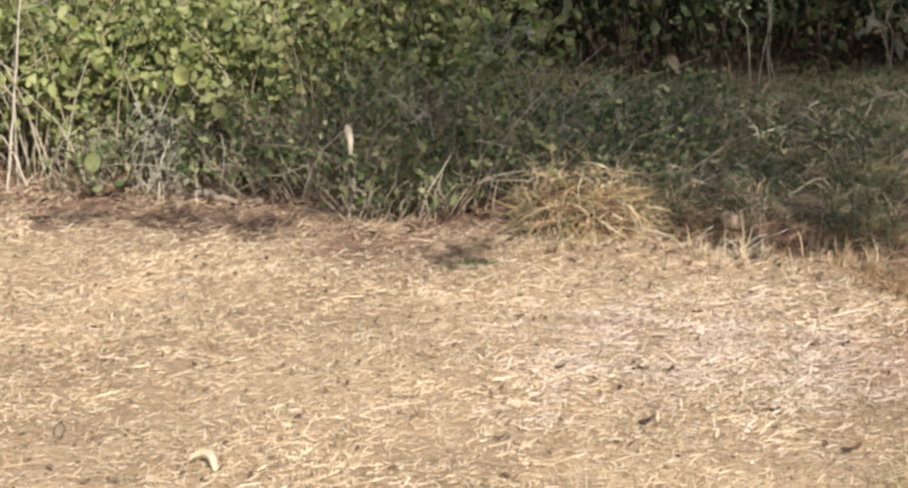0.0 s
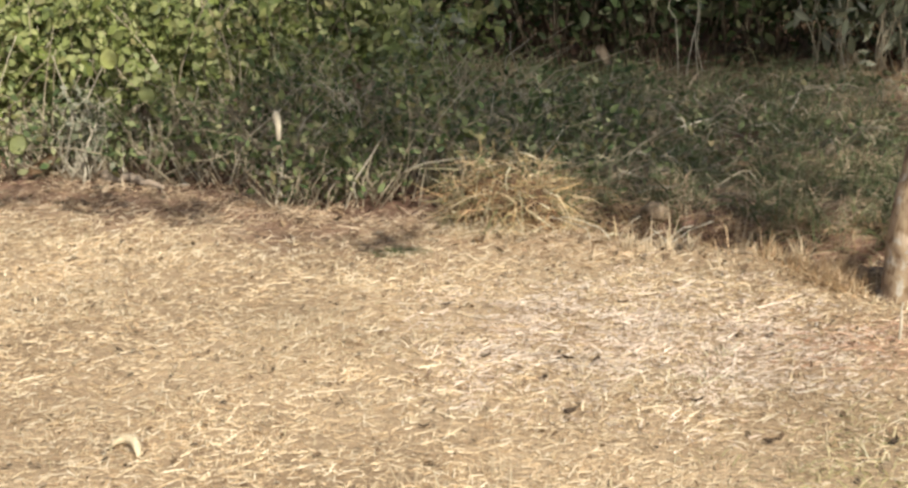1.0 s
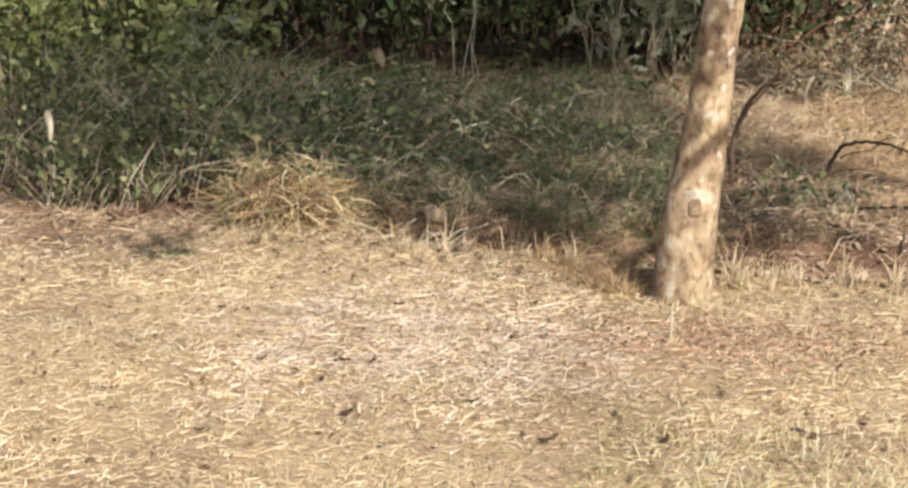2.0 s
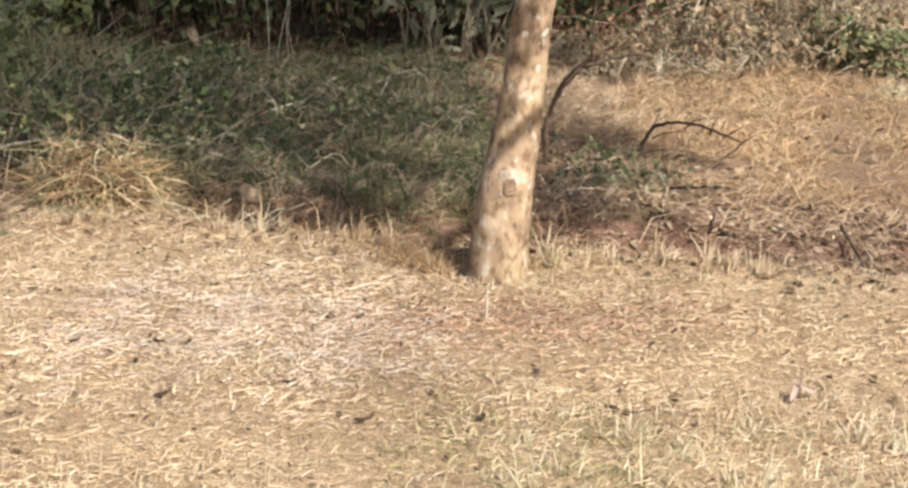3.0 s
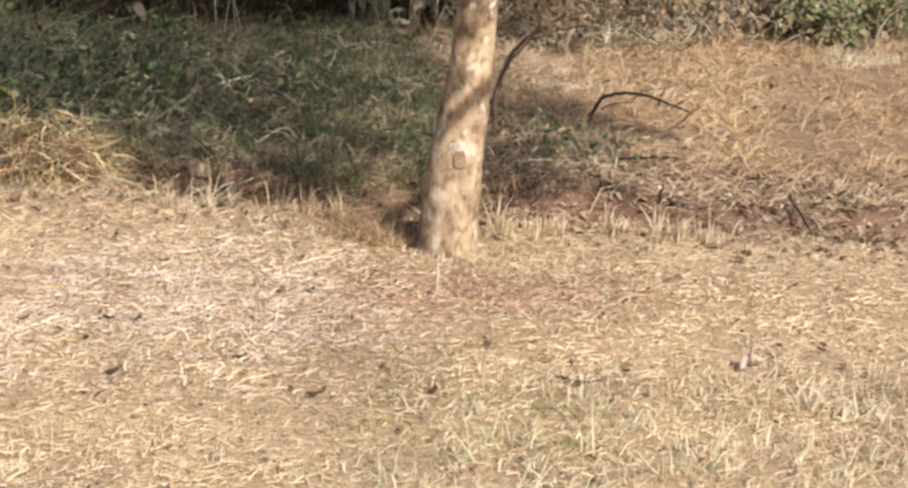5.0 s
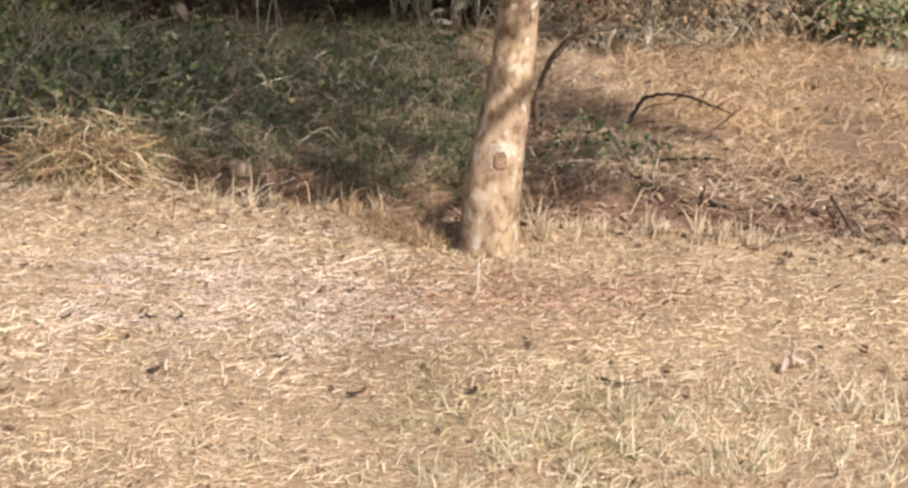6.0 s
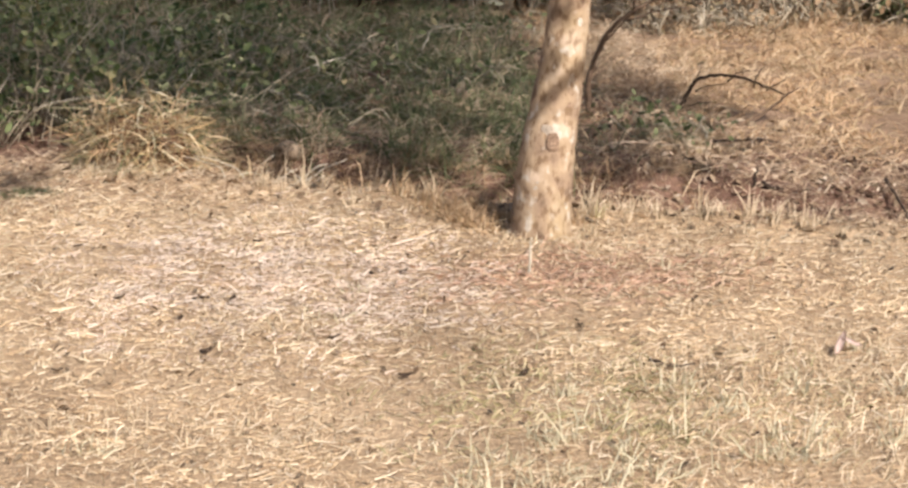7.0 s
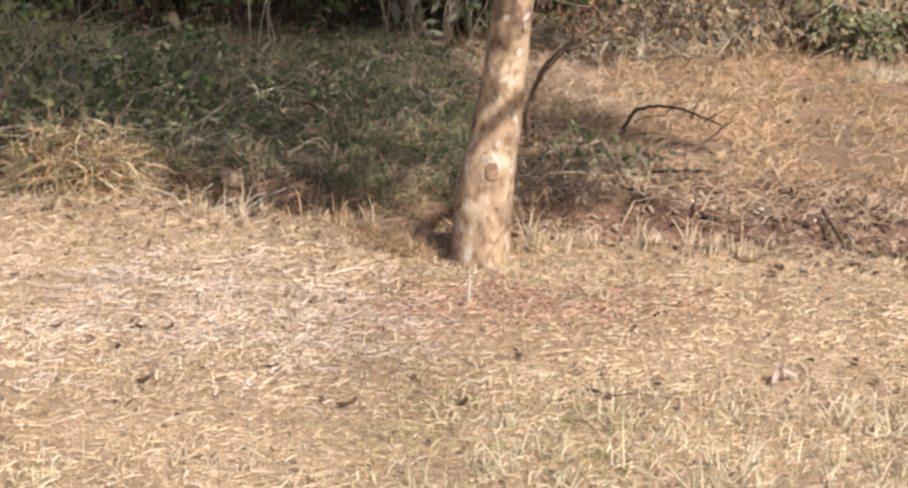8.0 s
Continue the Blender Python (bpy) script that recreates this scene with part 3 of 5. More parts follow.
def build_tree(x, y):
    tree = thing("tree", x, y, label="young leaning tree with smooth tan lichened bark", category="tree")
    z_base = tree.location.z
    # the trunk leans and narrows; it runs on above the view into the crown
    zs = np.array([-0.12, 0.0, 0.105, 0.20, 0.295, 0.37, 0.425, 0.48, 0.665, 0.845, 1.3, 1.8, 2.6, 3.6, 4.6])
    cx = np.array([-0.008, 0.0, 0.002, 0.008, 0.016, 0.026, 0.036, 0.049, 0.064, 0.082, 0.15, 0.24, 0.45, 0.7, 0.9])
    r = np.array([0.100, 0.092, 0.0875, 0.086, 0.084, 0.080, 0.074, 0.069, 0.063, 0.059, 0.056, 0.054, 0.048, 0.038, 0.02])
    zz = np.linspace(zs[0], zs[-1], 160)
    spine = np.stack([np.interp(zz, zs, cx), 0.03 * zz - 0.05 * np.clip(zz - 1.5, 0, 9), zz], 1)
    rr = np.interp(zz, zs, r) * 1.06
    for row in (spine[:, 0], rr):
        row[3:-3] = np.convolve(row, np.ones(7) / 7, "valid")
    v, f = tube(spine, rr * (1 + 0.014 * rng.normal(size=160)), 30, 0.012)
    ang = np.arctan2(v[:, 1] - np.interp(v[:, 2], zz, spine[:, 1]), v[:, 0] - np.interp(v[:, 2], zz, spine[:, 0]))
    flare = 1 + 0.10 * np.exp(-((v[:, 2] + 0.04) / 0.06) ** 2) * (0.5 + np.sin(4 * ang + 0.7))
    for n in (0, 1):
        c = np.interp(v[:, 2], zz, spine[:, n])
        v[:, n] = c + (v[:, n] - c) * flare
    part("trunk", raw_mesh("trunk", v, f, BARK, True), tree)
    # the scar of a lost branch, and lichen
    spots = [(-0.012, 0.318, 0.024, 0.30, 1.35, KNOT, "knot", "brown scar of a lost branch"), (-0.036, 0.357, 0.018, 0.07, 0.9, LICHEN, "lichen", "pale lichen patch"),
             (-0.046, 0.178, 0.020, 0.06, 0.7, LICHEN, "lichen", "pale lichen patch"), (0.02, 0.43, 0.008, 0.3, 1.0, LIMB, "knot", "small brown knot"), (0.022, 0.69, 0.010, 0.10, 1.5, LICHEN, "lichen", "pale lichen patch"), (-0.045, 0.55, 0.007, 0.10, 1.2, LICHEN, "lichen", "pale lichen patch")]
    for dx, kz, size, flat, tall, mat, name, label in spots:
        bm = bmesh.new()
        bmesh.ops.create_uvsphere(bm, u_segments=16, v_segments=10, radius=size)
        mid = float(np.interp(kz, zz, spine[:, 0])) + dx
        for q in bm.verts:
            q.co = Vector((q.co.x * 0.85, q.co.y * flat, q.co.z * tall)) * (1 + 0.38 * noise.noise(q.co * 45 + Vector((kz * 30, 0, 0))))
            z = kz + q.co.z
            off, rad = mid + q.co.x - float(np.interp(z, zz, spine[:, 0])), float(np.interp(z, zz, rr))
            q.co = Vector((mid + q.co.x, float(np.interp(z, zz, spine[:, 1])) - math.sqrt(max(1e-4, rad**2 - off**2)) + q.co.y, z))
        me = bpy.data.meshes.new(name)
        bm.to_mesh(me)
        bm.free()
        me.materials.append(mat)
        part(name, me, tree, label)
    # crown: leafy boughs over the bank, higher than the view; the shade that they throw lies on the scrub
    boughs = [(-0.35, 8.05, 3.0, 0.34), (0.15, 7.95, 3.2, 0.34), (0.7, 8.2, 3.4, 0.38), (0.2, 8.7, 3.6, 0.4), (1.0, 8.8, 3.8, 0.4), (1.35, 7.9, 3.0, 0.30), (1.9, 8.1, 3.2, 0.25), (1.7, 8.8, 3.9, 0.4), (2.35, 8.8, 3.5, 0.32), (2.35, 7.85, 2.9, 0.26), (2.75, 7.6, 2.8, 0.15),
              (1.0, 7.35, 2.9, 0.2), (1.6, 7.2, 2.8, 0.15), (2.1, 7.2, 2.7, 0.13), (-0.6, 8.8, 3.4, 0.30), (-0.1, 9.15, 3.8, 0.36), (0.35, 9.0, 3.9, 0.3), (-0.9, 10.3, 4.4, 0.42), (0.0, 10.3, 4.6, 0.5), (0.8, 10.2, 4.8, 0.5), (1.6, 10.2, 5.0, 0.5), (2.4, 10.2, 4.7, 0.5), (2.0, 10.7, 5.0, 0.5), (2.75, 10.7, 4.9, 0.36), (0.4, 9.4, 4.2, 0.45), (1.3, 9.5, 4.4, 0.45), (2.2, 9.5, 4.2, 0.36),
              (0.06, 6.56, 2.6, 0.11), (-1.0, 7.3, 3.1, 0.13), (-0.7, 7.12, 3.0, 0.10), (-1.45, 7.45, 3.3, 0.10), (0.95, 7.0, 2.7, 0.13), (1.25, 6.87, 2.8, 0.13), (1.55, 6.8, 2.6, 0.13), (2.0, 6.72, 2.6, 0.14), (2.3, 6.7, 2.7, 0.12), (-0.2, 8.4, 3.2, 0.3), (0.5, 8.5, 3.5, 0.3), (0.1, 7.5, 2.9, 0.17), (0.5, 7.55, 3.0, 0.18), (-0.25, 7.5, 3.0, 0.17), (-0.7, 7.95, 3.1, 0.24), (-0.35, 7.7, 3.0, 0.2), (-1.05, 8.05, 3.2, 0.13), (2.55, 8.0, 3.0, 0.14), (2.75, 7.75, 2.9, 0.13), (2.98, 7.5, 2.9, 0.10),
              (2.5, 7.08, 2.7, 0.11), (2.72, 6.95, 2.7, 0.08), (2.2, 6.5, 2.6, 0.09), (2.46, 6.5, 2.6, 0.07), (2.25, 7.0, 2.7, 0.12), (-0.05, 7.8, 3.0, 0.15), (0.3, 7.7, 3.1, 0.13), (0.75, 7.9, 3.1, 0.16), (3.2, 9.9, 4.2, 0.24), (3.75, 10.2, 4.3, 0.2), (4.4, 10.3, 4.4, 0.16)]
    crown = []
    for n, (sx, sy, high, wide) in enumerate(boughs):
        c = np.array([sx, sy, 0.15]) + np.array(SHADE) * high - np.array([x, y, z_base])
        z0 = min(1.75 + 0.5 * (high - 2.5) + 0.05 * (n % 5), 4.2)
        p0 = np.array([np.interp(z0, zz, spine[:, 0]), np.interp(z0, zz, spine[:, 1]), z0])
        pts = bend(p0, c, (0, 0, 0.12), 8, 0.02)
        part("limb", raw_mesh("limb", *tube(pts, np.linspace(0.022, 0.006, 8), 7), LIMB, True), tree)
        k = int(380 * (wide / 0.34) ** 1.8) + 14
        crown.append(c + rng.normal(scale=(wide * 0.75, wide * 0.75, wide * 0.45), size=(k, 3)))
    # a low crooked bough whose shadow falls across the trunk
    c = np.array([1.69, 5.80, 0.47]) + np.array(SHADE) * 1.6 - np.array([x, y, z_base])
    p0 = np.array([np.interp(2.4, zz, spine[:, 0]), np.interp(2.4, zz, spine[:, 1]), 2.4])
    p1 = c + np.array([0.62, 0.25, 0.30])
    pts = np.concatenate([bend(p0, p1, (0.05, 0, 0.08), 7), bend(p1, c - np.array([0.10, 0.03, 0.03]), (0, 0, 0.05), 7)[1:]])
    part("limb", raw_mesh("limb", *tube(pts, np.linspace(0.030, 0.022, 13), 8), LIMB, True), tree)
    # a hanging twig whose shadow runs down the upper trunk
    c = np.array(SHADE) * 1.7 - np.array([x, y, z_base])
    part("limb", raw_mesh("limb", *tube(bend(np.array([1.745, 5.80, 1.15]) + c, np.array([1.715, 5.80, 0.70]) + c, (0.008, 0, 0), 9, 0.003), np.linspace(0.010, 0.004, 9), 6), LIMB, True), tree)
    # sprigs that dapple the upper trunk
    for tx, tz, w, k in ((1.70, 0.94, 0.05, 12), (1.70, 0.76, 0.03, 4), (1.63, 0.60, 0.02, 3)):
        crown.append(np.array([tx, 5.80, tz]) + np.array(SHADE) * 1.8 - np.array([x, y, z_base]) + rng.normal(scale=(w, w, w), size=(k, 3)))
    crown = np.concatenate(crown)
    tagged(part("crown", raw_mesh("crown", *leaves(crown, rng.uniform(0.05, 0.10, len(crown)), narrow=0.5), LEAF_DARK), tree, "leafy green crown"), kind="stuff")
    return tree


build_tree(1.653, 5.87)


# ---- bank and scrub ----
def stem_mesh(a, b, sag, thick, mat, steps=7, sides=5, wander=0.012, name="stem"):
    return raw_mesh(name, *tube(bend(a, b, sag, steps, wander), np.linspace(thick, thick * 0.35, steps), sides), mat, True)


def shrub(name, x, y, rx, ry, top, stems, count, size, leaf_mat, stem_mat, label, category="bush", lift=0.0, narrow=0.55, clumps=60, spread=0.09, group="", reach=1.0, aim=None, split=True, thick=1.0):
    """Many thin stems from one root area, and leaves in loose clumps round them, with gaps."""
    ob = thing(name, x, y, label=label, category=category, group=group)
    z0 = ob.location.z
    pieces, ends = [], []
    for _ in range(stems):
        bx, by = rng.uniform(-1, 1) * rx * 0.8, rng.uniform(-1, 1) * ry * 0.8
        b = np.array([bx, by, height(x + bx, y + by) - z0 - 0.02])
        e = np.array([bx + rng.normal() * rx * 0.4 * reach, by + rng.normal() * ry * 0.4 * reach, top * rng.uniform(0.35, 1.1)])
        pts = bend(b, e, (rng.normal() * 0.06, rng.normal() * 0.05, rng.uniform(0, 0.12)), 6, 0.012)
        pieces.append(tube(pts, np.linspace(rng.uniform(0.0025, 0.006), 0.0012, 6) * thick, 4))
        ends += [pts[2], pts[3], pts[4], pts[5]]
    if split:
        for n, piece in enumerate(pieces):
            # every seventh dry stem takes the pale colour, imitating twigs caught by sun
            part("stem", raw_mesh("stem", *piece, STEM_PALE if stem_mat is STEM and n % 7 == 0 else stem_mat), ob)
    else:
        tagged(part("brushwood", raw_mesh("brushwood", *joined(pieces), stem_mat), ob), kind="stuff")
    if count:
        ends = np.array(ends)
        mids = ends[rng.integers(0, len(ends), clumps)] + rng.normal(scale=spread * 0.6, size=(clumps, 3))
        low = mids[:, 2] < lift
        mids[low, 2] = lift + rng.uniform(0, 1, low.sum()) * max(0.0, 0.9 * top - lift)
        at = mids[rng.integers(0, clumps, count)] + rng.normal(scale=spread, size=(count, 3))
        at = at[at[:, 2] > heights(x + at[:, 0], y + at[:, 1]) - z0 + 0.01]
        tagged(part("foliage", raw_mesh("foliage", *leaves(at, np.clip(rng.gamma(4, 0.25, len(at)), 0.3, 1.7) * size, narrow=narrow, aim=aim), leaf_mat), ob), kind="stuff")
    return ob


SUNWARD = np.array([0.45, -0.9, 0.7])
# sunlit bramble at one end of the bank
for bx, by, rx, ry, top in ((-2.25, 8.65, 0.45, 0.35, 0.8), (-1.75, 8.55, 0.4, 0.35, 0.85), (-1.3, 8.45, 0.35, 0.3, 0.7), (-0.9, 8.45, 0.35, 0.3, 0.75), (-1.5, 9.1, 0.55, 0.35, 1.1), (-0.65, 9.0, 0.45, 0.35, 0.95), (-2.3, 9.3, 0.55, 0.4, 1.2), (-0.15, 9.1, 0.4, 0.3, 0.8)):
    shrub("bramble_bush", bx, by, rx, ry, top, 44, 2500, 0.044, LEAF_SUN, STEM, "sunlit green bramble with broad leaves and arching stems", group="brambles on the bank", clumps=90, spread=0.06, aim=SUNWARD, narrow=0.58, lift=0.0 if bx < -1.6 else 0.24)
# shaded scrub in the middle; its leaf colours carry part of that shade
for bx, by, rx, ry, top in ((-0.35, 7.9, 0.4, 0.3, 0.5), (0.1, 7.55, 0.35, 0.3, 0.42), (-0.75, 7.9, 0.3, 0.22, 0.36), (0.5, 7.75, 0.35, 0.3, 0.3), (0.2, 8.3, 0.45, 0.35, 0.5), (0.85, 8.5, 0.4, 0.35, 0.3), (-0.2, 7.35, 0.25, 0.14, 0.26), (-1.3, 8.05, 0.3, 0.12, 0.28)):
    shrub("scrub_bush", bx, by, rx, ry, top, 85, 1000, 0.030, LEAF_SHADE, STEM, "tangled grey-green scrub with many bare twigs in shade", group="scrub on the bank", clumps=70, spread=0.05, reach=1.6, thick=0.7)
# low weeds among the shaded grass
for bx, by, rx, top in ((1.15, 7.7, 0.3, 0.16), (1.5, 8.9, 0.45, 0.24), (0.95, 9.2, 0.45, 0.35), (2.3, 9.3, 0.35, 0.25), (2.5, 7.1, 0.22, 0.10), (0.85, 7.75, 0.3, 0.2), (1.9, 8.2, 0.3, 0.16), (1.3, 8.3, 0.3, 0.2)):
    shrub("weed_patch", bx, by, rx, rx, top * 0.5, 30, 330, 0.028, LEAF_WEED, STEM, "low straggling green weeds in the shaded grass", "weed", group="weeds behind the ditch", clumps=60, spread=0.035, reach=1.2)
# thicket behind, which closes the view; the wood's deep shade is put into its dark colours
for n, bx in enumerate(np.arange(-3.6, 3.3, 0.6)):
    shrub("thicket", float(bx), 10.75 + 0.25 * math.sin(n * 2.1), 0.5, 0.35, 1.5, 34, 2600, 0.056, LEAF_DARK, STEM_SHADE, "leafy thicket under the trees, coloured dark for deep shade", group="woodland thicket", clumps=110, spread=0.13, lift=0.05, thick=1.0)
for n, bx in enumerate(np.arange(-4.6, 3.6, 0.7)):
    shrub("thicket", float(bx), 12.2 + 0.3 * math.sin(n * 2.9), 0.55, 0.4, 1.7, 24, 2200, 0.07, LEAF_DARK, STEM_SHADE, "leafy thicket under the trees, coloured dark for deep shade", group="woodland thicket", clumps=100, spread=0.15, split=False, thick=1.5)
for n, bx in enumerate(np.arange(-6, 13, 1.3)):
    shrub("thicket", float(bx), 14.0 + 0.6 * math.sin(n * 1.7), 0.9, 0.6, 2.6, 26, 2200, 0.12, LEAF_DARK, STEM, "leafy thicket under the trees, coloured dark for deep shade", group="woodland thicket", clumps=80, spread=0.26, split=False, thick=1.6)
# a pale-leaved shrub that hangs at the wood's edge, and a white-flowered sprig
shrub("hanging_shrub", 2.55, 10.1, 0.35, 0.15, 0.75, 30, 260, 0.085, LEAF_PALE, STEM, "shrub with drooping pale grey leaves at the wood's edge", narrow=0.35, clumps=50, spread=0.07, aim=np.array([0.3, -1.2, 0.2]))
shrub("pale_sprig", 1.6, 10.0, 0.1, 0.05, 0.62, 4, 26, 0.05, LEAF_PALE, STEM_PALE, "thin weed with pale leaves", "weed", narrow=0.4, clumps=5, spread=0.03, lift=0.4)
shrub("pale_sprig", 0.25, 8.6, 0.1, 0.05, 0.62, 5, 46, 0.045, LEAF_PALE, STEM_PALE, "thin weed with pale leaves", "weed", narrow=0.4, clumps=10, spread=0.03, lift=0.4)
# sunlight on this weed is put into its leaf colour
shrub("leafy_weed", 0.22, 8.55, 0.2, 0.12, 0.42, 16, 520, 0.036, LEAF_SUNLIT, STEM, "leafy weed above the shaded scrub, coloured pale as if sunlit", "weed", clumps=26, spread=0.045, lift=0.2, aim=SUNWARD)
# far side: rusty bush, green weeds, dark twiggy shrub
for bx, by, rx, top, n in ((4.3, 10.0, 0.4, 0.3, 1100), (4.75, 10.3, 0.45, 0.4, 1300), (3.9, 10.3, 0.35, 0.24, 600), (5.3, 10.8, 0.6, 0.55, 1500), (4.6, 11.1, 0.6, 0.55, 1300), (3.6, 11.0, 0.4, 0.4, 700), (5.9, 11.4, 0.7, 0.7, 1500), (3.45, 9.75, 0.25, 0.12, 420), (3.8, 9.95, 0.25, 0.14, 420), (3.1, 9.95, 0.25, 0.14, 420)):
    shrub("withered_bush", bx, by, rx, 0.3, top, 70, n, 0.032, LEAF_RUST, STEM, "withered rust-brown bush with bare stems", group="withered bushes", clumps=110, spread=0.065, reach=1.3, aim=SUNWARD, thick=1.2)
for bx, by, rx, top in ((4.85, 9.7, 0.28, 0.22), (5.3, 9.75, 0.35, 0.28), (4.72, 9.95, 0.15, 0.24)):
    shrub("green_weed", bx, by, rx, 0.2, top, 30, 800, 0.04, LEAF_WEED, STEM, "low green leafy weed in dry grass", "weed", group="green weeds", clumps=60, spread=0.045)
for bx, by in ((3.1, 10.7), (3.45, 10.8), (3.85, 11.2), (4.3, 11.5), (5.0, 11.7)):
    shrub("twiggy_shrub", bx, by, 0.4, 0.25, 0.8, 70, 900, 0.06, LEAF_DARK, STEM_RED, "dark shrub with reddish bare twigs", group="twiggy shrubs", clumps=60, spread=0.09, reach=2.0, thick=1.4)

def clear(x, y):
    """Thin grass round the sapling and the fallen branch."""
    return 1 - 0.85 * np.exp(-(((x - 2.28) / 0.16) ** 2 + ((y - 7.35) / 0.3) ** 2)) - 0.8 * np.exp(-(((x - 2.88) / 0.22) ** 2 + ((y - 7.35) / 0.3) ** 2))


# green grass and dry grass behind the ditch
at = scatter(120000, 0.2, 3.2, 6.5, 10.4, lambda x, y, d: smooth(0.35, 0.75, d) * (1 - smooth(1.85, 2.35, x - 0.10 * (y - 7) + 0.12 * waves(3 * x, 4 * y))) * (0.30 + 0.25 * np.tanh(3 * waves(2.6 * x, 2.2 * y)) + 0.3 * np.tanh(3 * waves(6.3 * x, 5.1 * y))).clip(0.02, 1) * clear(x, y))
stuff("green_grass", blades(at, rng.gamma(4, 0.028, len(at)), rng.uniform(0.0025, 0.0065, len(at)), rng.uniform(0.05, 1.0, len(at)), 0.5), GREENGRASS, "low green grass in the tree's shade", "grass")
at = scatter(230000, 2.0, 8.0, 6.6, 13.0, lambda x, y, d: smooth(0.7, 1.3, d) * smooth(1.8, 2.4, x - 0.10 * (y - 7)) * (0.36 + 0.3 * np.tanh(3 * waves(1.4 * x, 3.3 * y)) + 0.3 * np.tanh(3 * waves(4.4 * x, 6.2 * y))).clip(0.03, 1) * clear(x, y))
stuff("dry_grass", blades(at, rng.gamma(4, 0.019, len(at)), rng.uniform(0.002, 0.0055, len(at)), rng.uniform(0.3, 1.05, len(at)), 0.4), DRYGRASS, "matted golden dry grass beyond the ditch", "grass")
at = scatter(26000, 0.3, 3.0, 6.7, 10.2, lambda x, y, d: smooth(0.4, 0.8, d) * (0.4 + 0.6 * np.tanh(3 * waves(3.1 * x + 1, 2.9 * y + 2))) * clear(x, y))
at[:, 2] += rng.uniform(0.0, 0.07, len(at))
stuff("dead_grass", blades(at, rng.gamma(4, 0.02, len(at)), rng.uniform(0.0015, 0.0035, len(at)), rng.uniform(0.2, 1.1, len(at)), 0.6), BANKSTRAW, "dead brown grass matted in the shaded green grass", "grass")
at = scatter(14000, 0.3, 8.0, 7.0, 12.5, lambda x, y, d: smooth(0.5, 1.0, d) * (0.4 + 0.4 * np.tanh(3 * waves(2.1 * x + 3, 2.7 * y))) * (1 - 0.8 * smooth(2.6, 3.2, x)))
at[:, 2] += rng.uniform(0.01, 0.05, len(at))
curled(at, rng.uniform(0.02, 0.06, len(at)), LEAF_DEAD, "dead_leaves", "brown dead leaves caught in the grass", "leaf litter")


# long pale stalks that lie and arch over the shaded bank
at = scatter(5200, -1.2, 3.0, 6.9, 9.8, lambda x, y, d: smooth(0.3, 0.6, d) * (0.45 + 0.45 * np.tanh(3 * waves(2.2 * x + 2, 3.4 * y + 1))) * clear(x, y))
at[:, 2] += rng.uniform(0.0, 0.10, len(at)) * smooth(0.9, 0.2, at[:, 0]) + 0.02
out = rng.normal(size=(len(at), 3)) * np.array([1, 0.6, 0.35]) + np.array([0, 0, 0.35])
stuff("dead_stalks", ribbons(at, out, rng.uniform(0.06, 0.24, len(at)), rng.uniform(0.002, 0.0048, len(at)), rng.normal(size=(len(at), 3)) * 0.22 - np.array([0, 0, 0.3])), STEM, "grey-brown dead stalks tangled over the shaded bank", "stalks")


# dry grass that hangs into the ditch
at = scatter(30000, 0.6, 2.4, 5.8, 7.6, lambda x, y, d: smooth(-0.04, 0.06, d) * (1 - smooth(0.45, 0.7, d)) * (0.45 + 0.4 * np.tanh(3 * waves(4 * x + 1, 5 * y))))
stuff("ditch_grass", blades(at, rng.gamma(4, 0.019, len(at)), rng.uniform(0.002, 0.0045, len(at)), rng.uniform(0.1, 1.0, len(at)), 0.6), DRYGRASS, "brown dry grass hanging in the ditch", "grass")


def grass_tuft(x, y, rx, ry, n, long, mat, label, group="", single=0, mound=0.0, lean=(0.05, 0.8), droop=0.6, wide=(0.002, 0.004)):
    """Single blades are parts of their own; the thick of the tuft is one joined part."""
    ob = thing("grass_tuft", x, y, label=label, category="grass", group=group)

    def some(k, size):
        px, py = rng.normal(scale=rx * 0.5, size=k), rng.normal(scale=ry * 0.5, size=k)
        at = np.stack([px, py, heights(x + px, y + py) - ob.location.z - 0.004], 1)
        at[:, 2] += mound * np.exp(-((px / rx) ** 2 + (py / ry) ** 2) * 1.2) * rng.uniform(0, 1, k)
        dome = np.exp(-((px / rx) ** 2 + (py / ry) ** 2) * 0.6) * rng.uniform(0.6, 1.15, k)
        return blades(at, rng.uniform(0.4, 1.0, k) * size * dome, rng.uniform(*wide, k), rng.uniform(*lean, k), droop * rng.uniform(-0.3, 1.3, k))

    if n:
        tagged(part("sward", raw_mesh("sward", *some(n, long), mat), ob), kind="stuff")
    for _ in range(single):
        part("blade", raw_mesh("blade", *some(1, long * 1.25), mat), ob)
    return ob


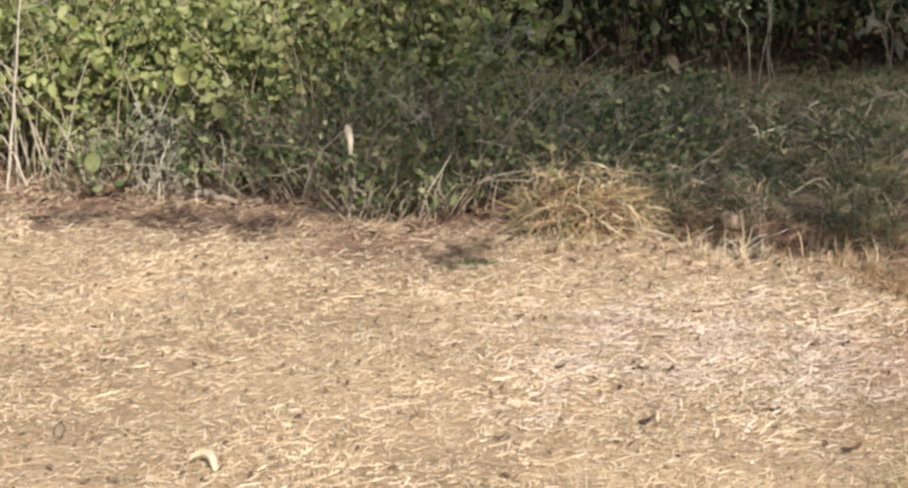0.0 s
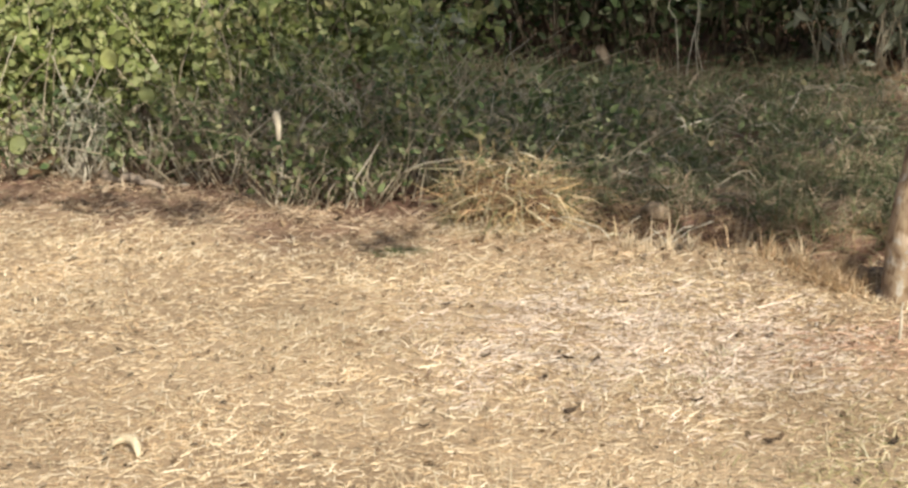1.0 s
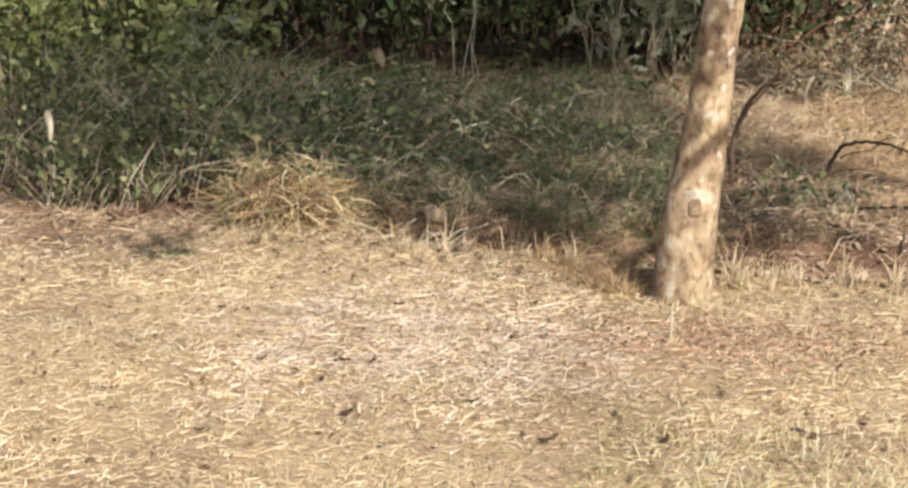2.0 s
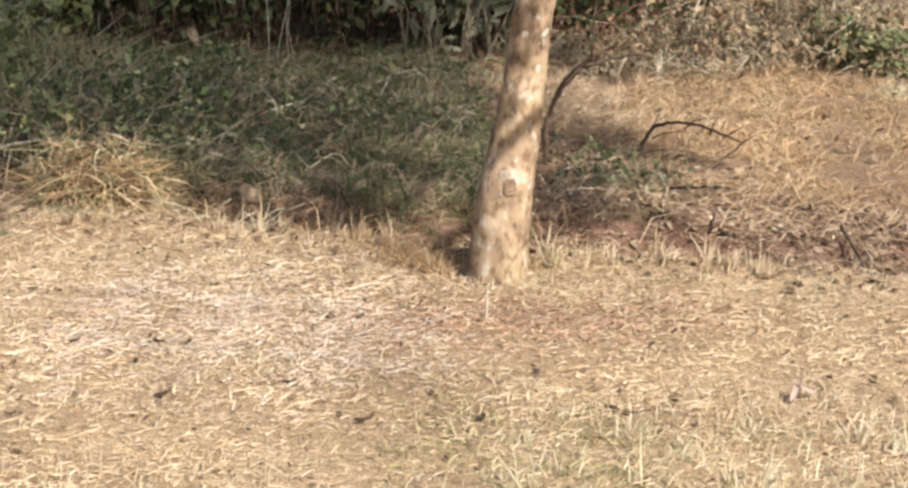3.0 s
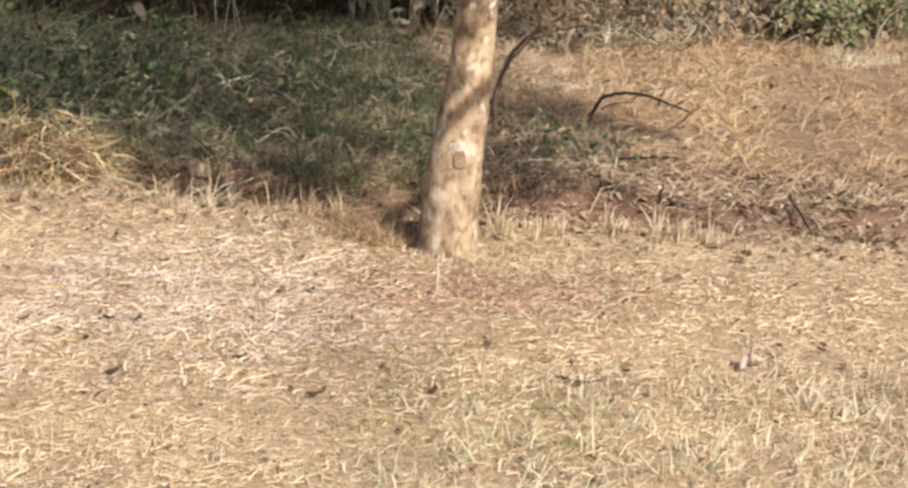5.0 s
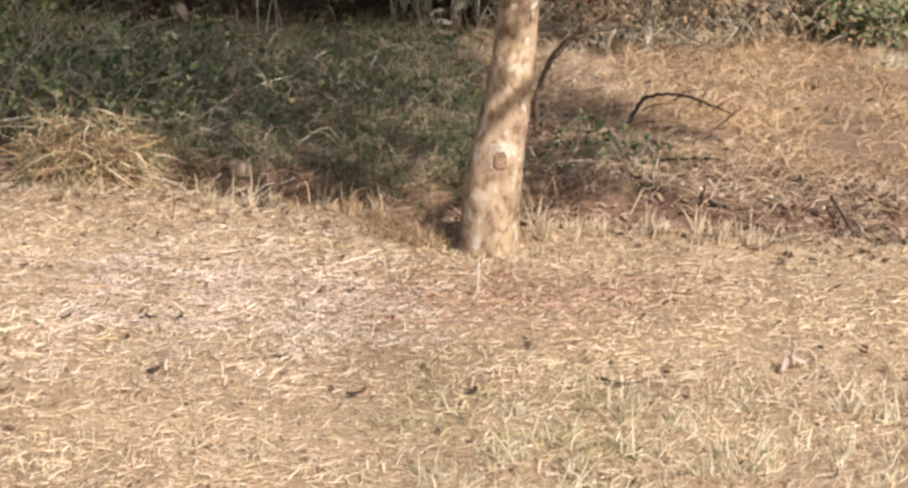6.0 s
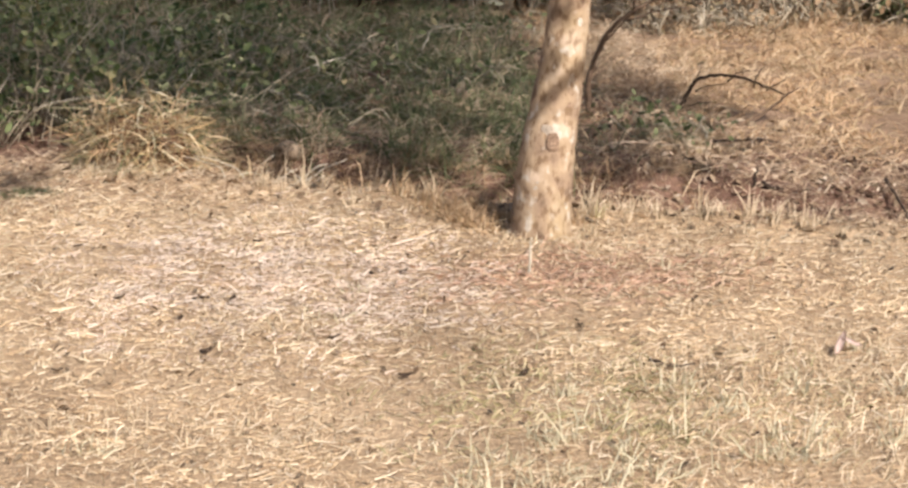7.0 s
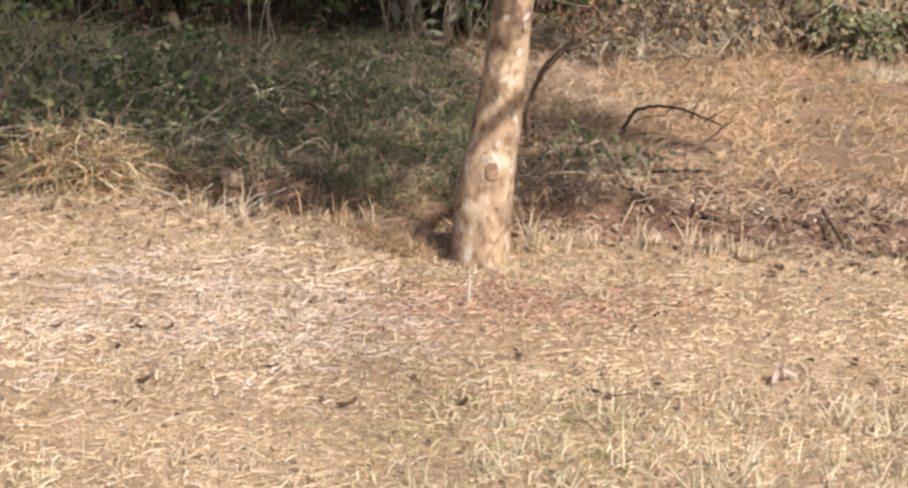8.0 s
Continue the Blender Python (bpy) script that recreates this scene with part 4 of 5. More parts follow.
def straw_mound(x, y, rx, ry, tall, singles, rest):
    """A heap of dead grass: a matted heart, coloured dark for the shade between stalks, and coarse stalks that cross
    over it every way.
    """
    ob = thing("grass_mound", x, y, label="ragged heap of dry golden grass over a heart coloured as shade", category="grass")
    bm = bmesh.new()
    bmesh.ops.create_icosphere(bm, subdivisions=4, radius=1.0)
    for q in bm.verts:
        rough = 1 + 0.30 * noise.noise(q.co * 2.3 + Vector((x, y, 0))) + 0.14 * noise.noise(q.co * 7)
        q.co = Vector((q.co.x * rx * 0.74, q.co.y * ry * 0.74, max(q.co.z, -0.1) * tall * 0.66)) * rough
    me = bpy.data.meshes.new("shade_thatch")
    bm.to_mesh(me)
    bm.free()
    me.materials.append(THATCH_SHADE)
    part("shade_thatch", me, ob, "matted heart coloured dark for the shaded gaps")

    def some(k, thin, thick):
        a, h = rng.uniform(0, 2 * np.pi, k), rng.uniform(0.0, 1.0, k) ** 1.2
        ring = np.sqrt(1 - 0.85 * h**2.4)
        at = np.stack([np.cos(a) * rx * ring, np.sin(a) * ry * ring, h * tall], 1) * rng.uniform(0.62, 1.0, (k, 1))
        outward = np.stack([np.cos(a) * ring, np.sin(a) * ring, 0.5 * h], 1)
        way = rng.normal(size=(k, 3)) * np.array([1.0, 0.7, 0.7]) + 0.55 * outward
        return ribbons(at, way, rng.uniform(0.035, 0.15, k), rng.uniform(thin, thick, k), rng.normal(size=(k, 3)) * 0.3 - np.array([0, 0, 0.32]))

    tagged(part("sward", raw_mesh("sward", *some(rest, 0.002, 0.0045), TUFTGRASS), ob), kind="stuff")
    tagged(part("green_sward", raw_mesh("green_sward", *some(rest // 7, 0.002, 0.0045), GREENGRASS), ob, "green blades among the dry"), kind="stuff")
    for n in range(singles):
        part("stalk", raw_mesh("stalk", *some(1, 0.0035, 0.0075), TUFTGRASS if n % 3 else PALEGRASS), ob)
    return ob


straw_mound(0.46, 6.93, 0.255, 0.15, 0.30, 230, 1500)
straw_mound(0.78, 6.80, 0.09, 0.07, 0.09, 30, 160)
# stalks that arch out of the ditch beside the heap
for x, y, dx, up in ((0.84, 6.78, 0.05, 0.19), (0.88, 6.80, 0.08, 0.17), (0.95, 6.74, 0.10, 0.20), (1.0, 6.8, 0.12, 0.22), (1.02, 6.76, 0.05, 0.17), (0.74, 6.66, -0.10, 0.10), (0.80, 6.64, -0.12, 0.11), (1.05, 6.80, -0.06, 0.19), (1.4, 6.5, 0.03, 0.12), (1.33, 6.48, -0.05, 0.11), (1.17, 6.62, 0.06, 0.10)):
    ob = thing("grass_stalk", x, y, label="pale curved grass stalk at the ditch", category="stalk", group="stalks at the ditch")
    part("blade", raw_mesh("blade", *tube(bend((0, 0, -0.02), (dx * 1.5, -0.03, up * 0.95), (-dx * 0.4, 0, up * 0.16), 9, 0.003), np.linspace(0.0028, 0.0014, 9), 5), STEM_PALE, True), ob)
grass_tuft(0.42, 6.80, 0.34, 0.08, 700, 0.11, STUBBLE, "bleached straw spilling from a tuft", single=20, lean=(0.3, 0.95))
grass_tuft(0.06, 6.56, 0.11, 0.07, 500, 0.05, GREENGRASS, "small dark green weed patch in the straw", lean=(0.2, 0.95))
for x, y, w, k in ((0.95, 6.86, 0.16, 260), (1.25, 6.78, 0.14, 220), (1.5, 6.86, 0.14, 240), (1.75, 6.8, 0.13, 260), (1.95, 6.74, 0.12, 160), (0.7, 7.05, 0.12, 200), (2.35, 6.6, 0.15, 160)):
    grass_tuft(x, y, w, 0.08, k, 0.12, DRYGRASS, "dry brown grass hanging on the ditch's far bank", "grass in the ditch", single=10, lean=(0.1, 1.0), droop=0.9)
for x, y, k, h in ((1.50, 5.93, 110, 0.10), (1.44, 6.04, 130, 0.12), (1.56, 6.05, 110, 0.12), (1.36, 6.18, 100, 0.10), (1.78, 5.98, 70, 0.10)):
    grass_tuft(x, y, 0.07, 0.05, k, h, DRYGRASS, "dry grass standing at the foot of the tree", "grass at the tree's foot", single=10, lean=(0.0, 0.8), droop=0.5)
for x, y, w, k in ((1.12, 6.95, 0.12, 160), (1.05, 7.1, 0.12, 160), (1.22, 6.7, 0.08, 90), (1.38, 6.72, 0.09, 120), (0.85, 6.8, 0.08, 90)):
    grass_tuft(x, y, w, 0.08, k, 0.14, BANKSTRAW, "dull brown grass in the shaded ditch", "grass in the ditch", single=8, lean=(0.1, 1.0), droop=0.9)
for n in range(28):
    x, y = rng.uniform(2.7, 5.6), rng.uniform(7.6, 10.6)
    if x > 2.6 + 0.25 * (y - 7):
        grass_tuft(x, y, 0.09, 0.06, 60, float(rng.uniform(0.10, 0.2)), DRYGRASS if n % 3 else BANKSTRAW, "tuft of dry grass beyond the ditch", "tufts beyond the ditch", single=6, lean=(0.0, 0.9), droop=0.8, wide=(0.002, 0.0045))
for x, y, h in ((1.58, 5.74, 0.06), (1.66, 5.73, 0.05), (1.73, 5.75, 0.06), (1.79, 5.82, 0.07), (1.52, 5.8, 0.06)):
    grass_tuft(x, y, 0.05, 0.03, 30, h, STUBBLE, "short dry grass against the tree's foot", "grass at the tree's foot", single=8, lean=(0.0, 0.9), droop=0.3)
for n in range(16):
    grass_tuft(rng.uniform(-0.2, 0.7), rng.uniform(4.05, 4.4), 0.03, 0.02, 0, float(rng.uniform(0.06, 0.11)), STUBBLE, "tuft of bleached short grass in the field", "tufts in the field", single=int(rng.integers(5, 10)), lean=(0.0, 0.6), droop=0.4, wide=(0.002, 0.005))
grass_tuft(1.27, 9.35, 0.17, 0.10, 160, 0.17, PALEGRASS, "pale flattened tuft of dead grass among weeds", single=24, lean=(0.2, 1.1), droop=0.8, wide=(0.003, 0.006))
for x, y, k, h in ((1.47, 5.98, 150, 0.15), (1.42, 6.12, 150, 0.16), (1.5, 6.14, 150, 0.15), (1.37, 6.24, 120, 0.13), (1.3, 6.34, 110, 0.12)):
    grass_tuft(x, y, 0.06, 0.05, k, h, DRYGRASS, "dry grass standing at the foot of the tree", "grass at the tree's foot", single=8, lean=(0.0, 0.7), droop=0.5, wide=(0.002, 0.0045))
# upright stubs along the ditch's lip by the tree
for n in range(46):
    x = 1.78 + 0.85 * rng.uniform() ** 1.2 if n < 34 else rng.uniform(0.7, 1.5)
    y = float(np.interp(x, EDGE_X, EDGE_Y)) - abs(rng.normal(scale=0.10)) - 0.02
    grass_tuft(x, y, 0.022, 0.018, 0, float(rng.uniform(0.08, 0.15)), STUBBLE, "upright bleached grass stubs on the ditch's lip", "stubs on the ditch's lip", single=int(rng.integers(7, 13)), lean=(0.0, 0.4), droop=0.1, wide=(0.004, 0.0065))
for x, y, s in ((0.78, 7.02, 0.13), (0.95, 7.05, 0.17), (1.12, 7.1, 0.16), (0.7, 6.85, 0.14), (1.3, 6.95, 0.12), (-1.2, 7.95, 0.2), (-0.95, 7.85, 0.16), (-1.6, 8.1, 0.2), (-0.45, 7.5, 0.16), (-0.15, 7.2, 0.14)):
    grass_tuft(x, y, 0.07, 0.04, 12, s * 0.75, BANKSTRAW, "sparse pale curling grass stalks on the bank", "stalks on the bank", single=14, lean=(0.0, 0.6), droop=1.2, wide=(0.0015, 0.003))
for n in range(115):
    x, y = rng.uniform(0.9, 3.2), 3.75 + 0.72 * rng.uniform() ** 1.3
    grass_tuft(x, y, 0.055, 0.03, 0, float(rng.uniform(0.06, 0.12)), PALEGRASS, "tuft of bleached short grass in the field", "tufts in the field", single=int(rng.integers(8, 14)), lean=(0.0, 0.75), droop=0.4, wide=(0.0035, 0.0062))
for n in range(46):
    x = rng.uniform(-1.5, 3.2)
    y = rng.uniform(4.3, float(np.interp(x, EDGE_X, EDGE_Y)) - 0.2)
    grass_tuft(x, y, 0.03, 0.02, 0, float(rng.uniform(0.03, 0.07)), STUBBLE, "tuft of bleached short grass in the field", "tufts in the field", single=int(rng.integers(4, 9)), lean=(0.2, 0.9), droop=0.4, wide=(0.002, 0.004))


grass_tuft(1.885, 6.0, 0.03, 0.02, 0, 0.08, OLIVEGRASS, "small green tuft beside the tree", "grass at the tree's foot", single=9, lean=(0.0, 0.6), droop=0.4, wide=(0.004, 0.007))
for x, y, w, h, k in ((0.83, 5.06, 0.09, 0.09, 26), (0.97, 5.33, 0.05, 0.07, 14), (0.14, 4.15, 0.05, 0.10, 18), (1.95, 5.42, 0.05, 0.09, 10), (2.25, 5.5, 0.04, 0.08, 8), (2.17, 4.62, 0.07, 0.05, 16)):
    grass_tuft(x, y, w, w * 0.6, 0, h, PALEGRASS, "small tuft of bleached stubs in the field", "tufts in the field", single=k, lean=(0.1, 0.9), droop=0.3, wide=(0.003, 0.006))
for x, y in ((4.6, 9.1), (4.85, 9.15), (4.75, 9.3)):
    grass_tuft(x, y, 0.14, 0.08, 120, 0.14, PALEGRASS, "pale bleached grass before the far weeds", "pale far grass", single=12, lean=(0.0, 0.9), droop=0.6, wide=(0.003, 0.006))


# ---- single plants, sticks and leaves ----
def stick(name, points, thick, mat, label, category="stick", twigs=()):
    """A stick through the points, its thickest end first; twigs are side shoots (from, to)."""
    p = np.array(points, float)
    ob = thing(name, p[0][0], p[0][1], p[0][2], label, category)
    fine = np.stack([np.interp(np.linspace(0, len(p) - 1, 5 * len(p)), np.arange(len(p)), p[:, n]) for n in range(3)], 1) - p[0]
    for n in range(3):
        fine[2:-2, n] = np.convolve(fine[:, n], np.ones(5) / 5, "valid")
    fine[1:-1] += rng.normal(scale=thick * 0.25, size=fine[1:-1].shape)
    part("shaft", raw_mesh("shaft", *tube(fine, np.linspace(thick, thick * 0.35, len(fine)), 8, 0.06), mat, True), ob)
    for a, b in twigs:
        a, b = np.array(a, float) - p[0], np.array(b, float) - p[0]
        part("twig", stem_mesh(a, b, (0, 0, 0.012), thick * 0.35, mat, name="twig", wander=0.004), ob)
    return ob


def grounded(rows, lift=0.0):
    return [(x, y, height(x, y) + z + lift) for x, y, z in rows]


stick("fallen_branch", grounded([(2.73, 7.65, -0.01), (2.77, 7.64, 0.10), (2.80, 7.63, 0.15), (2.91, 7.58, 0.17), (3.01, 7.54, 0.15), (3.13, 7.49, 0.11)]), 0.010, WOOD_DARK, "dark bare branch arching out of dry grass", "branch",
      [((2.79, 7.63, 0.12), (2.92, 7.6, 0.16)), ((2.91, 7.58, 0.17), (3.05, 7.6, 0.21)), ((3.01, 7.54, 0.15), (3.06, 7.55, 0.24)), ((3.06, 7.52, 0.14), (3.16, 7.5, 0.20)), ((2.78, 7.64, 0.13), (2.83, 7.64, 0.22)), ((2.76, 7.64, 0.06), (2.9, 7.55, 0.08))])
stick("fallen_branch", grounded([(2.93, 7.34, 0.02), (3.02, 7.38, 0.06), (3.10, 7.42, 0.11), (3.18, 7.46, 0.15)]), 0.008, WOOD_BROWN, "thin grey branch lying in dry grass", "branch", [((3.05, 7.43, 0.08), (3.15, 7.4, 0.08))])
stick("sapling", grounded([(2.33, 7.58, -0.02), (2.30, 7.58, 0.13), (2.34, 7.58, 0.27), (2.40, 7.58, 0.38), (2.49, 7.58, 0.45), (2.60, 7.58, 0.49)]), 0.015, WOOD_BROWN, "crooked brown sapling stem beyond the tree", "sapling",
      [((2.49, 7.58, 0.45), (2.50, 7.6, 0.8)), ((2.33, 7.58, 0.02), (2.37, 7.54, 0.10)), ((2.31, 7.58, 0.10), (2.36, 7.6, 0.36)), ((2.36, 7.58, 0.33), (2.6, 7.6, 0.52)), ((2.45, 7.55, 0.43), (2.75, 7.6, 0.47))])
stick("stick", grounded([(2.60, 6.45, -0.02), (2.605, 6.45, 0.04), (2.615, 6.45, 0.075)]), 0.008, WOOD_DARK, "short black upright stick in leaf litter")
stick("stick", grounded([(2.63, 6.43, 0.02), (2.66, 6.42, 0.015), (2.70, 6.41, 0.012)]), 0.011, WOOD_DARK, "short black stick lying in leaf litter")
stick("stick", grounded([(3.07, 6.36, 0.04), (3.03, 6.15, 0.05), (2.97, 5.9, 0.012)]), 0.0065, WOOD_DARK, "bent dark stick lying on the field's edge")
stick("stick", grounded([(3.09, 6.2, 0.02), (3.06, 6.0, 0.02), (3.05, 5.84, 0.012)]), 0.006, WOOD_GREY, "grey stick lying on the field's edge")
stick("stick", grounded([(2.2, 6.9, 0.03), (2.4, 6.98, 0.03), (2.6, 6.95, 0.02)]), 0.007, WOOD_GREY, "grey stick lying in shade by the ditch")
stick("stick", grounded([(2.66, 7.05, 0.02), (2.85, 7.0, 0.03), (2.95, 6.95, 0.02)]), 0.006, WOOD_DARK, "thin dark stick in leaf litter")
stick("stick", grounded([(1.59, 4.57, 0.016), (1.63, 4.52, 0.012), (1.69, 4.51, 0.014)]), 0.006, WOOD_DARK, "small dark curved stick in the straw")
stick("log", grounded([(-1.12, 7.90, 0.02), (-1.0, 7.78, 0.025), (-0.86, 7.66, 0.015)]), 0.028, WOOD_GREY, "short weathered grey log under the brambles", "log")
stick("cane", grounded([(-1.86, 8.05, -0.02), (-1.80, 8.08, 0.42), (-1.75, 8.11, 0.85), (-1.72, 8.15, 1.1)]), 0.006, STEM_PALE, "tall pale dry cane in front of the brambles", "cane", [((-1.76, 8.1, 0.76), (-1.5, 8.1, 0.83)), ((-1.79, 8.1, 0.5), (-1.98, 8.1, 0.62))])
stick("cane", grounded([(-1.98, 8.05, -0.02), (-1.96, 8.05, 0.2), (-1.97, 8.06, 0.26)]), 0.005, STEM_PALE, "short pale dry cane in front of the brambles", "cane")
stick("cane", grounded([(-0.80, 8.02, -0.02), (-0.80, 8.04, 0.16), (-0.84, 8.05, 0.31), (-0.93, 8.06, 0.47)]), 0.006, STEM, "bent dry bramble cane", "cane")
stick("cane", grounded([(-0.31, 7.75, -0.02), (-0.25, 7.78, 0.12), (-0.14, 7.82, 0.26), (-0.02, 7.9, 0.33)]), 0.007, STEM_PALE, "pale leaning dry cane in the scrub", "cane")
stick("cane", grounded([(-1.2, 7.85, 0.0), (-1.18, 7.86, 0.15), (-1.14, 7.86, 0.24)]), 0.005, STEM_PALE, "short pale dry cane in front of the brambles", "cane")
stick("cane", grounded([(-1.03, 7.8, 0.0), (-1.03, 7.81, 0.1), (-1.03, 7.82, 0.16)]), 0.005, STEM_PALE, "short pale dry cane in front of the brambles", "cane")
for n in range(26):
    x = rng.uniform(-1.9, 0.4)
    y = float(np.interp(x, EDGE_X, EDGE_Y)) + rng.uniform(0.25, 1.0)
    a, up = rng.uniform(0, 2 * math.pi), rng.uniform(0.15, 0.5)
    stick("cane", grounded([(x, y, -0.02), (x + 0.08 * math.cos(a), y + 0.04 * math.sin(a), up * 0.6), (x + 0.25 * math.cos(a), y + 0.1 * math.sin(a), up)]), rng.uniform(0.003, 0.005), STEM if n % 3 else STEM_PALE, "thin arching dry cane in the scrub", "cane")
for n in range(24):
    x = rng.uniform(-2.1, -1.25)
    y = float(np.interp(x, EDGE_X, EDGE_Y)) + rng.uniform(0.12, 0.4)
    a, up, far = rng.uniform(0, 2 * math.pi), rng.uniform(0.2, 0.75), rng.uniform(0.1, 0.45)
    stick("cane", grounded([(x, y, -0.02), (x + far * 0.35 * math.cos(a), y + 0.03, up * 0.6), (x + far * math.cos(a), y + 0.05 * math.sin(a), up)]), rng.uniform(0.003, 0.005), STEM if n % 2 else STEM_PALE, "thin dry straw-coloured cane among the brambles", "cane")
for x, y, dx, up in ((4.0, 10.9, 0.5, 0.7), (4.15, 10.95, 0.6, 0.85), (3.8, 10.8, 0.3, 0.6), (4.6, 11.0, -0.3, 0.8), (4.9, 10.7, 0.1, 0.7), (5.1, 10.9, -0.1, 0.9)):
    stick("cane", grounded([(x, y, -0.02), (x + dx * 0.3, y, up * 0.55), (x + dx, y, up)]), 0.010, STEM_PALE, "pale arching cane at the wood's edge", "cane")


def big_leaf(name, x, y, z, w, h, mat, label, turn=(75, 0, 0), curl=0.15, category="leaf", parent=None):
    """A broad leaf, cupped, with a midrib fold and a thickness."""
    bm = bmesh.new()
    rows, cols = 9, 7
    grid = []
    for i in range(rows):
        t = i / (rows - 1)
        half = max(0.04, math.sin(math.pi * min(1, 0.06 + 0.94 * t)) ** 0.6)
        grid.append([bm.verts.new(((2 * j / (cols - 1) - 1) * half * w / 2, (t - 0.5) * h, curl * h * ((2 * j / (cols - 1) - 1) ** 2 * 0.6 + (2 * t - 1) ** 2 * 0.7) + 0.004 * noise.noise(Vector((i, j, w * 90))))) for j in range(cols)])
    for i in range(rows - 1):
        for j in range(cols - 1):
            bm.faces.new((grid[i][j], grid[i][j + 1], grid[i + 1][j + 1], grid[i + 1][j]))
    bmesh.ops.solidify(bm, geom=bm.faces[:], thickness=0.0012)
    me = bpy.data.meshes.new(name)
    bm.to_mesh(me)
    bm.free()
    for p in me.polygons:
        p.use_smooth = True
    me.materials.append(mat)
    ob = new(name, me)
    m = pose(x, y, z, *turn)
    if parent is None:
        ob.matrix_basis = m
        return tagged(ob, label, category)
    ob.parent = parent
    ob.matrix_basis = Matrix.Translation(-parent.location) @ m
    return ob


vine = thing("round_leaved_vine", -0.82, 7.78, label="climbing vine with large round yellow-green leaves", category="vine")
part("stem", stem_mesh((0.02, 0.04, -0.02), (-0.25, -0.04, 0.54), (0.05, -0.02, 0.02), 0.004, STEM), vine)
part("stem", stem_mesh((-0.10, 0.02, 0.30), (0.05, -0.02, 0.40), (0, -0.02, 0.03), 0.003, STEM), vine)
for n, (x, y, z, w, h, turn) in enumerate(((-1.05, 7.66, 0.54, 0.080, 0.095, (58, 12, 14)), (-0.91, 7.67, 0.395, 0.08, 0.075, (52, 5, 8)), (-0.785, 7.76, 0.394, 0.05, 0.07, (75, 30, 10)), (-0.84, 7.77, 0.442, 0.05, 0.05, (45, 0, -20)), (-0.89, 7.73, 0.32, 0.05, 0.06, (40, 20, 20)), (-1.445, 7.80, 0.18, 0.08, 0.09, (62, 25, 10)))):
    big_leaf("leaf", x, y, z, w, h, LEAF_ROUND if n == 0 else LEAF_DULL, "", turn, curl=0.05, parent=vine)
big_leaf("dead_leaf", 0.98, 6.93, height(0.98, 6.93) + 0.07, 0.12, 0.07, LEAF_TAN, "pale tan leaf caught in the ditch bank", (60, 15, 5), 0.15)
big_leaf("dead_leaf", 1.12, 9.84, 0.22, 0.12, 0.13, LEAF_TAN, "large pale brown leaf caught in dark scrub", (48, 30, 35), 0.2)
stick("grass_stalk", grounded([(1.50, 5.43, -0.01), (1.50, 5.43, 0.06), (1.503, 5.43, 0.115)]), 0.006, STEM_PALE, "single upright pale stalk before the tree", "stalk")
# a bleached seed head on its stalk
head = thing("seed_head", -0.383, 7.30, label="white papery seed head on a dry stalk", category="weed")
part("stalk", stem_mesh((0, 0, -0.02), (0.0, 0.0, 0.27), (0.006, 0, 0), 0.004, STEM_PALE, name="stalk"), head)
part("husk", raw_mesh("husk", *tube([(0, 0, 0.22), (0.004, 0, 0.26), (0.004, 0, 0.31), (-0.002, 0, 0.35), (-0.006, 0, 0.37)], [0.005, 0.009, 0.012, 0.015, 0.004], 10, 0.08), LEAF_BLEACHED, True), head)
# grey dead weed in front of the brambles
shrub("dead_weed", -1.22, 7.93, 0.09, 0.05, 0.34, 34, 260, 0.03, LEAF_PALE, STEM_PALE, "grey withered weed with feathery dead stems", "weed", clumps=30, spread=0.03, reach=1.2, thick=0.65)
big_leaf("dead_leaf", -1.36, 7.92, height(-1.36, 7.92) + 0.05, 0.07, 0.14, LEAF_RUST, "curled rust-brown leaf under the brambles", (35, 25, -50), 0.2)

curl = thing("dead_leaf", -0.63, 4.54, label="curled bleached leaf lying in the straw", category="leaf")
v, f = tube([(-0.038, 0.02, 0.008), (-0.022, 0.03, 0.022), (0.0, 0.034, 0.030), (0.022, 0.02, 0.030), (0.034, -0.010, 0.022), (0.040, -0.045, 0.008)], [0.002, 0.008, 0.012, 0.013, 0.011, 0.003], 10, 0.04)
v[:, 2] = np.maximum(v[:, 2], 0.003)
part("blade", raw_mesh("blade", v, f, LEAF_STRAW, True), curl)
big_leaf("dead_leaf", -1.02, 4.79, height(-1.02, 4.79) + 0.02, 0.03, 0.045, LEAF_TAN, "small tan leaf standing in the straw", (50, 20, 10), 0.2)
big_leaf("dead_leaf", 2.13, 4.60, height(2.13, 4.60) + 0.03, 0.02, 0.075, LEAF_PINK, "pale pink dry leaf standing in the straw", (50, 20, -25), 0.1)
big_leaf("dead_leaf", 2.16, 4.60, height(2.16, 4.60) + 0.03, 0.02, 0.06, LEAF_PINK, "pale pink dry leaf standing in the straw", (25, -20, 70), 0.1)
big_leaf("dead_leaf", 2.52, 6.93, height(2.52, 6.93) + 0.03, 0.06, 0.12, LEAF_BLEACHED, "pale curled leaf lying in shade", (25, 10, 60), 0.2)
